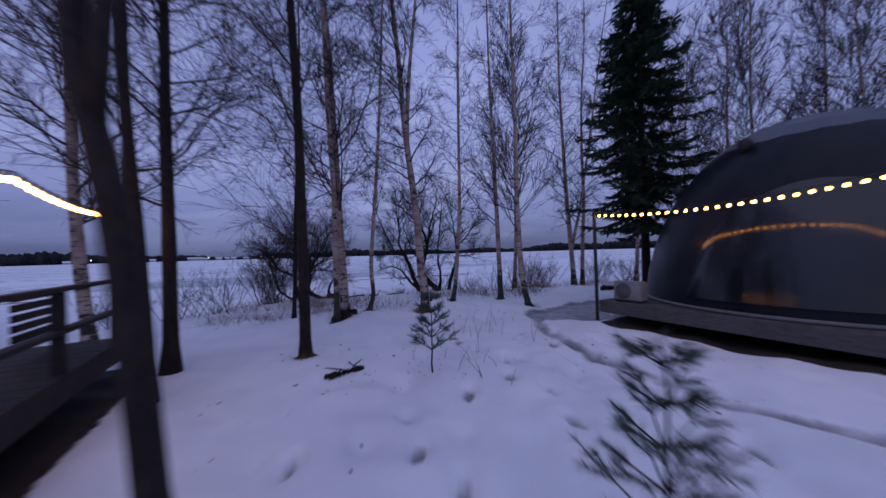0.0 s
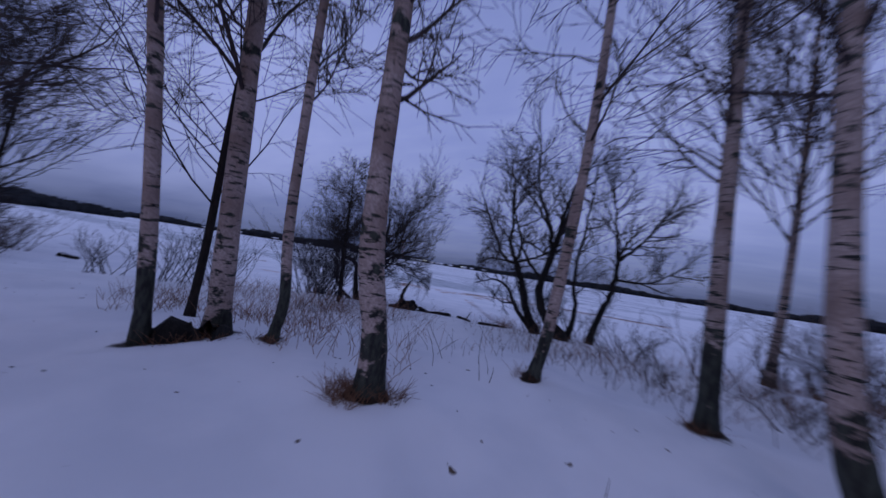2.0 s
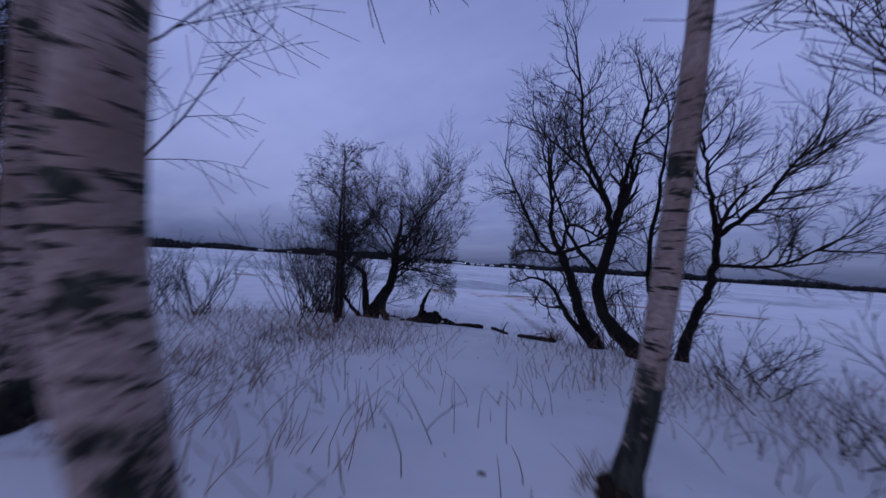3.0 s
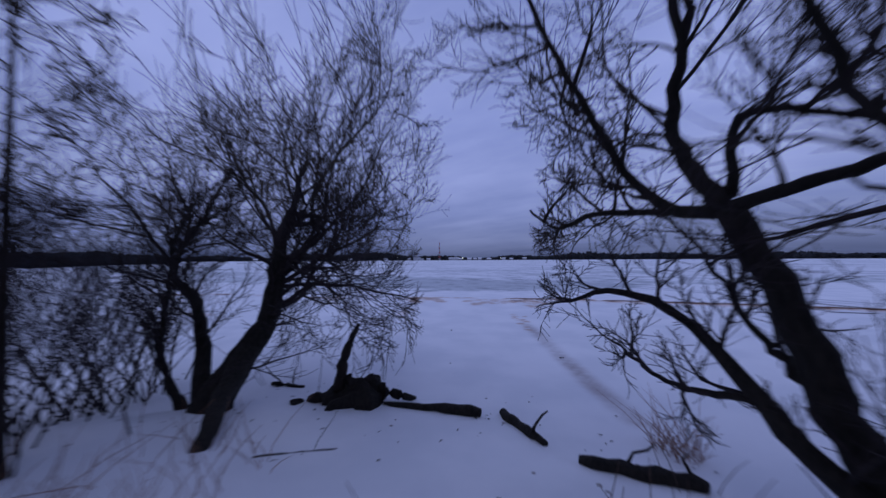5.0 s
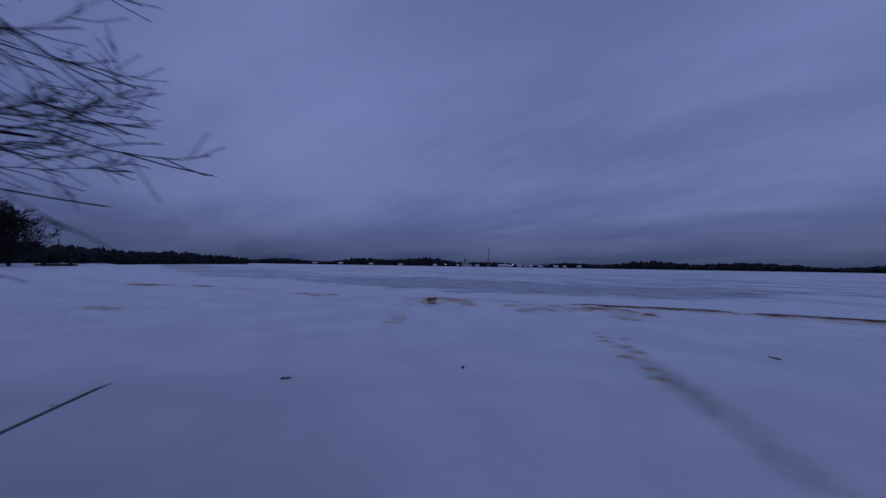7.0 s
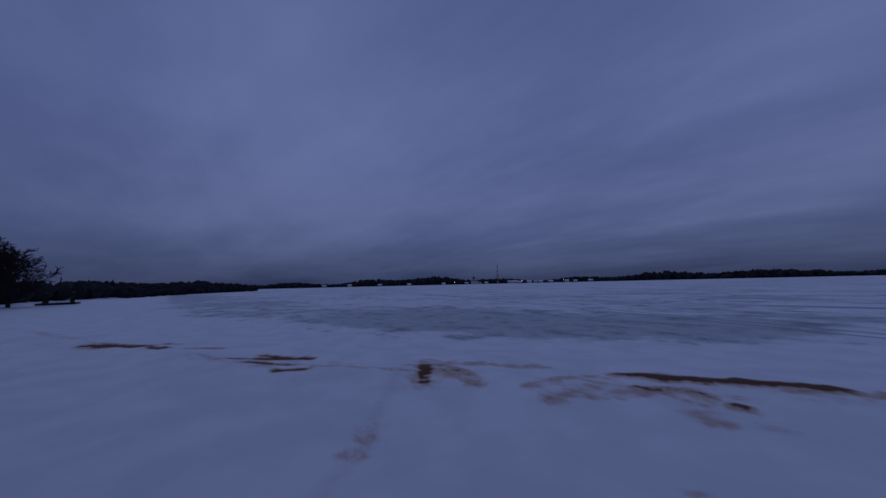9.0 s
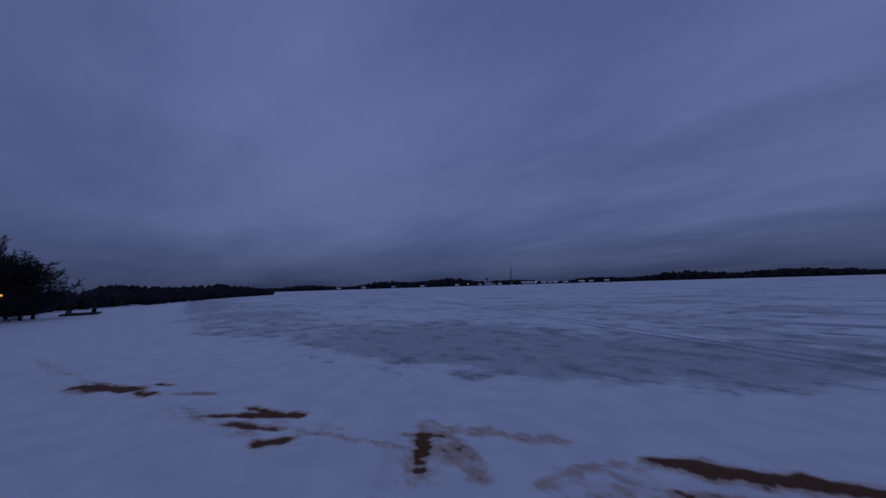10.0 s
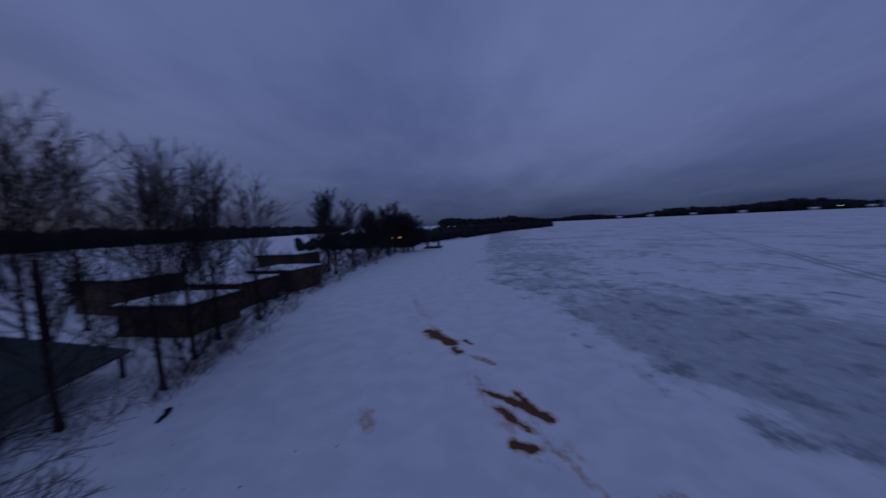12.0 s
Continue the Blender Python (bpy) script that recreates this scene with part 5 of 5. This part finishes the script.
make_stalks("dead_weeds", [(0.35, 6.0, 0.5, 6), (0.6, 5.6, 0.5, 5), (-0.2, 4.9, 0.5, 8), (0.1, 4.3, 0.4, 6), (0.9, 6.9, 0.6, 7), (-0.6, 10.2, 0.9, 33), (-1.6, 10.5, 0.7, 25), (0.5, 10.2, 1.0, 38), (1.6, 9.8, 0.9, 33),
                           (-0.6, 8.7, 0.8, 16), (-2.2, 8.9, 0.8, 33), (-4.9, 8.6, 0.9, 33), (-1.2, 11.9, 0.4, 16)], M_WEED, "dark dead weed stalks in the snow", 62, 0.30, 0.24, 0.003)

make_stalks("grass_tufts", [(-0.52, 7.29, 0.12, 260), (-0.29, 7.42, 0.10, 110), (-0.42, 7.24, 0.10, 90), (-1.47, 7.36, 0.10, 70), (-1.7, 7.14, 0.12, 90), (-2.02, 7.12, 0.12, 60), (-1.75, 6.85, 0.10, 40), (0.17, 8.62, 0.08, 60),
                            (1.33, 8.7, 0.10, 60), (1.92, 7.88, 0.10, 50), (-1.83, 5.0, 0.09, 40)], M_TUFT, "rusty dry grass tufts round the tree feet", 66, 0.13, 0.42, 0.002)
make_stalks("bank_grass", [(-3.9, 7.5, 0.4, 90), (-4.4, 7.7, 0.4, 80), (-3.2, 7.2, 0.3, 40), (-2.6, 7.9, 0.4, 110), (-3.4, 7.8, 0.4, 100), (-1.9, 8.0, 0.4, 90), (-1.1, 8.05, 0.4, 26), (-2.6, 8.9, 0.5, 120), (-3.1, 9.2, 0.5, 120), (-2.2, 9.4, 0.35, 80),
                           (3.3, 12.0, 0.7, 160), (5.4, 11.6, 0.8, 160), (2.4, 10.8, 0.7, 110)], M_TUFT, "rusty dry grass along the bank's edge", 68, 0.2, 0.4, 0.0022)
make_stalks("bank_weeds", [(-0.6, 8.9, 0.5, 14), (-1.6, 9.8, 0.5, 26), (0.6, 9.7, 0.5, 20), (1.2, 9.7, 0.6, 45), (0.9, 10.4, 0.6, 45), (-0.1, 10.6, 0.5, 24), (0.1, 11.2, 0.5, 50), (-1.0, 10.9, 0.4, 24), (1.9, 9.7, 0.7, 60), (2.6, 10.2, 0.7, 60)],
            M_WEED, "thin dark weed stems along the bank's edge", 67, 0.22, 0.36, 0.0022)


def make_litter(name, spots, mat, label, seed, size):
    """Curled dead leaves and bark flakes lying round spots: x, y, radius, count."""
    rng = random.Random(seed)
    V, F = [], []
    for x, y, r, n in spots:
        for k in range(n // 2):
            a, q = rng.uniform(0, 2 * math.pi), abs(rng.gauss(0, r * 0.8))
            px, py = x + q * math.cos(a), y + q * math.sin(a)
            t, l, w = rng.uniform(0, 6.3), size * rng.uniform(0.5, 1.5), size * rng.uniform(0.25, 0.6)
            c = Vector((px, py, gz(px, py) + 0.006))
            u, v = Vector((math.cos(t) * l, math.sin(t) * l, rng.uniform(-0.3, 0.3) * l)), Vector((-math.sin(t) * w, math.cos(t) * w, 0))
            m = len(V)
            V += [c - u, c + v * 0.9 + Vector((0, 0, w * 0.5)), c + u, c - v + Vector((0, 0, w * 0.4)), c + Vector((0, 0, -w * 0.2))]
            F += [(m, m + 1, m + 4), (m + 1, m + 2, m + 4), (m + 2, m + 3, m + 4), (m + 3, m, m + 4)]
    tagged(new(name, mesh_from(name, V, F, mat, False)), label, "litter", kind="stuff")


make_litter("leaf_litter", [(-0.5, 7.48, 0.28, 150), (0.25, 8.5, 0.2, 50), (1.44, 8.7, 0.22, 60), (1.8, 7.93, 0.24, 70), (-1.4, 7.39, 0.25, 70), (-1.85, 7.1, 0.3, 130), (-2.0, 6.82, 0.28, 100),
                            (-1.85, 5.1, 0.22, 90), (-1.2, 4.5, 0.4, 60), (-0.3, 4.4, 0.5, 40), (-3.4, 12.0, 0.5, 60), (-2.4, 12.3, 0.5, 30), (-1.5, 12.3, 0.4, 40), (-4.1, 11.2, 0.5, 60), (2.2, 9.5, 1.2, 60),
                            (-2.0, 9.0, 1.6, 120), (-9.2, 6.9, 0.9, 60), (-12, 6.7, 1.0, 60)], M_SOIL, "dark dead leaves and bark flakes on the snow", 63, 0.014)


# ---------------------------------------------------------------- the shore further along
def make_cabin(x, y, w, d, h, turn, label, seed):
    z = gz(x, y)
    ob = thing("shore_cabin", (x, y, z), label, "cabin", "low cabins along the shore")
    ob.rotation_euler = (0, 0, radians(turn))
    n = int(w / 0.16)
    bw = w / n
    for k in range(n):
        V, F = [], []
        box(V, F, (k * bw - w / 2 + 0.004, -d / 2, 0), ((k + 1) * bw - w / 2 - 0.004, -d / 2 + 0.03, h))
        part("plank", mesh_from("plank", V, F, M_BROWN, False), ob)
    n = int(d / 0.2)
    bw = d / n
    for sx in (-w / 2, w / 2 - 0.03):
        for k in range(n):
            V, F = [], []
            box(V, F, (sx, k * bw - d / 2 + 0.034, 0), (sx + 0.03, (k + 1) * bw - d / 2 + 0.026, h))
            part("plank", mesh_from("plank", V, F, M_BROWN, False), ob)
    part("back_wall", bevel_box("back_wall", (-w / 2 + 0.034, d / 2 - 0.06, 0), (w / 2 - 0.034, d / 2 - 0.03, h), M_BROWN, 0.005), ob)
    part("roof", bevel_box("roof", (-w / 2 - 0.12, -d / 2 - 0.12, h + 0.002), (w / 2 + 0.12, d / 2 + 0.12, h + 0.09), M_DARKWOOD, 0.01), ob, "flat dark roof edge")
    part("roof_snow", bevel_box("roof_snow", (-w / 2 - 0.06, -d / 2 - 0.06, h + 0.092), (w / 2 + 0.06, d / 2 + 0.06, h + 0.17), M_SNOW, 0.04), ob, "snow lying on the roof")


make_cabin(-15.9, 2.6, 3.2, 2.6, 1.15, 88, "low brown board cabin with snow on its flat roof", 1)
make_cabin(-20.3, 1.6, 3.2, 2.8, 1.2, 84, "low brown board cabin with snow on its flat roof", 2)
make_cabin(-24.5, 2.0, 3.4, 3.0, 1.3, 82, "low brown board cabin with snow on its flat roof", 3)
make_cabin(-19.5, -4.0, 4.0, 3.0, 1.7, 80, "dark board cabin behind the birches", 4)
make_cabin(-30, -1.0, 4.0, 3.0, 1.9, 80, "dark board cabin behind the birches", 5)


def make_shelter():
    x, y = -9.3, 4.5
    ob = thing("felt_roof_shelter", (x, y, gz(x, y)), "low shelter with a sloping dark green felt roof", "shelter")
    ob.rotation_euler = (0, 0, radians(197))
    part("roof", bevel_box("roof", (-1.9, -1.5, 0), (1.9, 1.5, 0.07), M_TARP, 0.015, pose(0, 0, 1.05, 14, 0, 0)), ob, "dark green felt")
    for sx in (-1.7, 1.7):
        for sy, h in ((-1.3, 0.70), (1.3, 1.35)):
            part("post", bevel_box("post", (sx - 0.05, sy - 0.05, -0.1), (sx + 0.05, sy + 0.05, h), M_DARKWOOD, 0.008), ob)
    part("back_wall", bevel_box("back_wall", (-1.75, 1.36, 0), (1.75, 1.40, 1.36), M_DARKWOOD, 0.006), ob)


make_shelter()
rng = random.Random(77)
SHORE = [(-9.2, 6.3, 5.5), (-10.9, 6.9, 4.5), (-12.6, 6.2, 5), (-14.3, 5.6, 5.5), (-16.8, 5.4, 5), (-9.8, 1.2, 7.5), (-12.4, 0.6, 8), (-15.5, -1.5, 8), (-18.5, -1.0, 8.5), (-22.5, -2.5, 8.5), (-13.5, -4.5, 9), (-26, -4, 9), (-11.4, 3.0, 7)]
for i, (x, y, h) in enumerate(SHORE):
    tall_tree("bare_tree", [(x, y, gz(x, y)), (x + 0.05, y, gz(x, y) + 1.2), (x + 0.1, y + 0.05, gz(x, y) + 2.4)], 0.05 + 0.004 * h, "slim dark bare tree along the shore, twiggy crown", 300 + i, M_DARKBARK, M_TWIG, h * 0.85, 0.8, 22, 2.6, 0.9, False, "bare trees along the shore", finest=0.0045, rise=True)
for i, (x, y) in enumerate(((-10.4, 7.2), (-12.0, 6.9), (-13.4, 6.6), (-18.5, 4.3), (-20.5, 4.2), (-22.5, 4.0), (-25, 3.9), (-27, 3.6), (-29.5, 3.9), (-32, 3.6), (-35, 3.9), (-38, 4.0))):
    make_bush(x, y, 26, 1.1 + 0.03 * abs(x + 10), 0.8, 400 + i, M_TWIG if i > 2 else M_WEED, "low bare brown bush on the shore", 4)


rl = random.Random(55)
for i in range(18):
    x = -8.6 - 1.15 * i + rl.uniform(-0.4, 0.4)
    y = float(np.interp(x, BANK_X, BANK_Y)) - rl.uniform(-0.1, 0.5)
    make_bush(x, y, 16, rl.uniform(0.45, 0.85), 0.9, 600 + i, M_WEED if i % 3 else M_TWIG, "low brown brush at the foot of the bank", 3)
for i in range(54):
    x = -12.0 - 44 * (i / 54) ** 1.3 + rl.uniform(-0.5, 0.5)
    y = float(np.interp(x, BANK_X, BANK_Y)) - 0.4 - (5 if i % 2 else 1.2) * rl.random() - (0.8 if i % 2 else 0)
    make_bush(x, y, 13, rl.uniform(1.1, 2.1) + 0.035 * abs(x + 8), 0.75, 430 + i, M_TWIG, "dark bare brushwood on the bank", 3, 0.013)


def far_trees(name, rows, label, seed, mat):
    """Many small bare or conical trees far away. rows: x, y, height, width."""
    rng = random.Random(seed)
    V, F = [], []
    for x, y, h, w in rows:
        z = gz(x, y)
        m = len(V)
        cone = rng.random() < 0.4
        prof = ((0.0, 0.35), (0.3, 0.9), (0.62, 0.62 if cone else 1.0), (0.86, 0.28 if cone else 0.7), (1.0, 0.03 if cone else 0.25))
        for t, r in prof:
            for s in range(6):
                a = s * math.pi / 3 + rng.uniform(-0.3, 0.3)
                rr = r * w * rng.uniform(0.6, 1.25)
                V.append((x + rr * math.cos(a), y + rr * math.sin(a), z + h * t * rng.uniform(0.94, 1.05)))
        for j in range(4):
            for s in range(6):
                F.append((m + j * 6 + s, m + j * 6 + (s + 1) % 6, m + (j + 1) * 6 + (s + 1) % 6, m + (j + 1) * 6 + s))
        F.append(tuple(m + 24 + s for s in range(6)))
    tagged(new(name, mesh_from(name, V, F, mat, False)), label, "forest", kind="stuff")


rng = random.Random(88)
rows = []
for i in range(2700):
    b = radians(-95 + 190 * i / 2700 + rng.uniform(-0.2, 0.2))
    b_deg = math.degrees(b)
    dist = rng.uniform(830, 960)
    hh = 13 + 4 * math.sin(b * 9) + 3 * math.sin(b * 31 + 1)
    if 30 < b_deg < 41.5:
        hh *= 0.9
    if -2 < b_deg < 30:
        hh *= 0.85
    x, y = -dist * math.sin(b), dist * math.cos(b)
    rows.append((x, y, max(6, hh) * rng.uniform(0.75, 1.2), rng.uniform(5, 9)))
far_trees("far_forest", rows, "dark wooded far shore across the lake", 5, M_FOREST)
rows = []
for i in range(620):
    x = -62 - 160 * rng.random() ** 1.25
    edge = float(np.interp(x, BANK_X, BANK_Y))
    rows.append((x, edge - 1.5 - 26 * rng.random() ** 1.6, rng.uniform(1.5, 3.2) + (1.0 if x < -120 else 0), rng.uniform(0.8, 1.7)))
for i in range(700):
    rows.append((rng.uniform(-420, -30), rng.uniform(-260, -150), rng.uniform(6, 10), rng.uniform(2.5, 4.5)))
far_trees("shore_thicket", rows, "dark bare thicket along the curving shore", 6, M_FOREST)
for i in range(12):
    x = -30 - 2.6 * i + rng.uniform(-1, 1)
    y = float(np.interp(x, BANK_X, BANK_Y)) - 1.5 - rng.uniform(0, 4)
    tall_tree("bare_tree", [(x, y, gz(x, y)), (x, y, 2), (x + 0.1, y, 3.4)], 0.11, "dark bare bushy tree at the shore", 500 + i, M_DARKBARK, M_TWIG, rng.uniform(4.0, 6.2), 0.4, 20, 2.6, 0.8, False, "bare trees along the shore", finest=0.012, rise=True)


for i, (x, y) in enumerate(((-52, 3.0), (-54, 1.5), (-56, 3.2), (-50, 1.0), (-53.5, 4.6), (-55.5, 5.0))):
    tall_tree("bare_tree", [(x, y, gz(x, y)), (x, y, 1.6), (x + 0.1, y, 2.4)], 0.12, "dense dark bushy tree at the shore", 520 + i, M_DARKBARK, M_TWIG, 4.2, 0.3, 20, 3.2, 0.8, False, "bare trees along the shore", finest=0.02)


def make_jetty():
    x, y = -61, 7.6
    ob = thing("jetty", (x, y, 0.05), "small dark swimming jetty with rails on the ice", "jetty")
    part("platform", bevel_box("platform", (-2, -1.5, 0.1), (2, 1.5, 0.28), M_DARKWOOD, 0.03), ob)
    for sx in (-1.2, 0.0, 1.2):
        for sy in (-1.0, 1.0):
            part("post", bevel_box("post", (sx - 0.07, sy - 0.07, -0.3), (sx + 0.07, sy + 0.07, 1.4), M_DARKWOOD, 0.02), ob)
    part("rail", bevel_box("rail", (-1.3, -1.05, 1.401), (1.3, -0.95, 1.5), M_DARKWOOD, 0.02), ob)
    part("rail", bevel_box("rail", (-1.3, 0.95, 1.401), (1.3, 1.05, 1.5), M_DARKWOOD, 0.02), ob)
    part("pole", bevel_box("pole", (0.3, -0.05, 1.0), (0.4, 0.05, 3.2), M_DARKWOOD, 0.02), ob)


make_jetty()


# ---------------------------------------------------------------- village across the lake
def at_bearing(deg, dist):
    return -dist * math.sin(radians(deg)), dist * math.cos(radians(deg))


def make_house(deg, dist, w, d, h, roof, wall, label, name="village_house"):
    x, y = at_bearing(deg, dist)
    ob = thing(name, (x, y, gz(x, y)), label, "house", "village across the lake")
    ob.rotation_euler = (0, 0, radians(deg))
    part("wall", bevel_box("wall", (-w / 2, -d / 2, 0), (w / 2, d / 2, h), wall, 0.1), ob)
    V = [(-w / 2 - .4, -d / 2 - .4, h + .01), (w / 2 + .4, -d / 2 - .4, h + .01), (w / 2 + .4, d / 2 + .4, h + .01), (-w / 2 - .4, d / 2 + .4, h + .01), (-w / 2 - .4, 0, h + roof), (w / 2 + .4, 0, h + roof)]
    part("roof", mesh_from("roof", V, [(0, 1, 5, 4), (2, 3, 4, 5), (0, 4, 3), (1, 2, 5), (0, 3, 2, 1)], M_SNOW, False), ob, "snowy pitched roof")
    for k in range(max(1, int(w / 5))):
        wx = -w / 2 + (k + 0.5) * w / max(1, int(w / 5))
        part("window", bevel_box("window", (wx - 0.6, -d / 2 - 0.05, h * 0.35), (wx + 0.6, -d / 2 - 0.01, h * 0.75), M_DARKROOF, 0.01), ob)


rng = random.Random(99)
for deg, w, h, wall, lab in ((34.1, 34, 6, M_WHITE, "long white building on the far shore"), (33.0, 12, 4, M_GREYWALL, "grey house"), (31.4, 14, 5, M_WHITE, "pale house"), (30.4, 11, 4, M_GREYWALL, "grey house"),
                             (29.6, 12, 5, M_WHITE, "pale house"), (28.0, 14, 4, M_GREYWALL, "grey house"), (25.5, 12, 5, M_WHITE, "pale house"), (24.2, 10, 4, M_GREYWALL, "grey house"), (22.0, 12, 5, M_GREYWALL, "grey house"),
                             (38.6, 12, 4, M_WHITE, "pale house"), (42.0, 10, 4, M_GREYWALL, "grey house"), (46, 12, 4, M_WHITE, "pale house"), (52, 12, 4, M_WHITE, "pale house"), (57, 12, 4, M_GREYWALL, "grey house"),
                             (62, 12, 5, M_WHITE, "pale house"), (66, 12, 4, M_GREYWALL, "grey house")):
    make_house(deg, 812 + rng.uniform(-6, 10), w * 0.75, 9, h * 0.8, 2, wall, lab + ", snowy roof")


def make_church():
    x, y = at_bearing(40.6, 800)
    ob = thing("white_church", (x, y, gz(x, y)), "white church with a dark onion cupola, across the lake", "church")
    ob.rotation_euler = (0, 0, radians(40.6))
    part("nave", bevel_box("nave", (-9, -6, 0), (9, 6, 8), M_WHITE, 0.2), ob)
    part("wing", bevel_box("wing", (9.05, -4, 0), (16, 4, 5), M_WHITE, 0.2), ob)
    V, F = [], []
    tube(V, F, [Vector((-2, 0, z)) for z in (8.02, 13, 13.5)], [3.2, 3.0, 3.4], 16)
    part("drum", mesh_from("drum", V, F, M_WHITE), ob)
    V, F = [], []
    tube(V, F, [Vector((-2, 0, z)) for z in (13.52, 14.6, 16.0, 17.2, 18.4, 21)], [2.6, 3.3, 3.0, 1.6, 0.5, 0.12], 16)
    part("cupola", mesh_from("cupola", V, F, M_DARKROOF), ob, "dark onion cupola")


def make_mast():
    x, y = at_bearing(36.65, 800)
    ob = thing("radio_mast", (x, y, gz(x, y)), "tall red and white lattice radio mast", "mast")
    H, n = 44.0, 8
    for k in range(n):
        V, F = [], []
        z0, z1 = H * k / n, H * (k + 1) / n - 0.05
        w0, w1 = 2.0 - 1.5 * z0 / H, 2.0 - 1.5 * z1 / H
        cs = [(-1, -1), (1, -1), (1, 1), (-1, 1)]
        for i, (sx, sy) in enumerate(cs):
            tube(V, F, [Vector((sx * w0, sy * w0, z0)), Vector((sx * w1, sy * w1, z1))], [0.28, 0.28], 5)
            ox, oy = cs[(i + 1) % 4]
            tube(V, F, [Vector((sx * w0, sy * w0, z0)), Vector((ox * w1, oy * w1, z1))], [0.16, 0.16], 4)
        part("mast_section", mesh_from("mast_section", V, F, M_RED if k % 2 else M_WHITE, False), ob)


def make_far_lamp(deg, dist, z, r, mat, label, at=None):
    x, y = at or at_bearing(deg, dist)
    g = gz(x, y)
    ob = thing("street_lamp", (x, y, g), label, "lamp", "distant lamps")
    V, F = [], []
    tube(V, F, [Vector((0, 0, 0)), Vector((0, 0, z - r))], [r * 0.3, r * 0.2], 6)
    part("pole", mesh_from("pole", V, F, M_DARKROOF), ob)
    bm = bmesh.new()
    bmesh.ops.create_icosphere(bm, subdivisions=2, radius=r)
    me = bpy.data.meshes.new("lamp_head")
    bm.to_mesh(me)
    bm.free()
    me.materials.append(mat)
    h = part("lamp_head", me, ob, "glowing lamp head")
    h.location = (0, 0, z)


make_church()
make_mast()
make_far_lamp(44.1, 795, 5.5, 0.9, M_FARLAMP, "glowing white lamp on the far shore")
make_far_lamp(32.6, 795, 5.5, 1.0, M_FARLAMP, "glowing white lamp on the far shore")
make_far_lamp(26.0, 795, 5, 0.5, M_FARLAMP, "small white lamp on the far shore")
for dx, dy in ((0, 0), (-0.7, 1.6)):
    make_far_lamp(0, 0, 2.25, 0.13, M_FARWARM, "warm orange lamp among the shore trees", (-50.5 + dx, 2.9 + dy * 0.6))
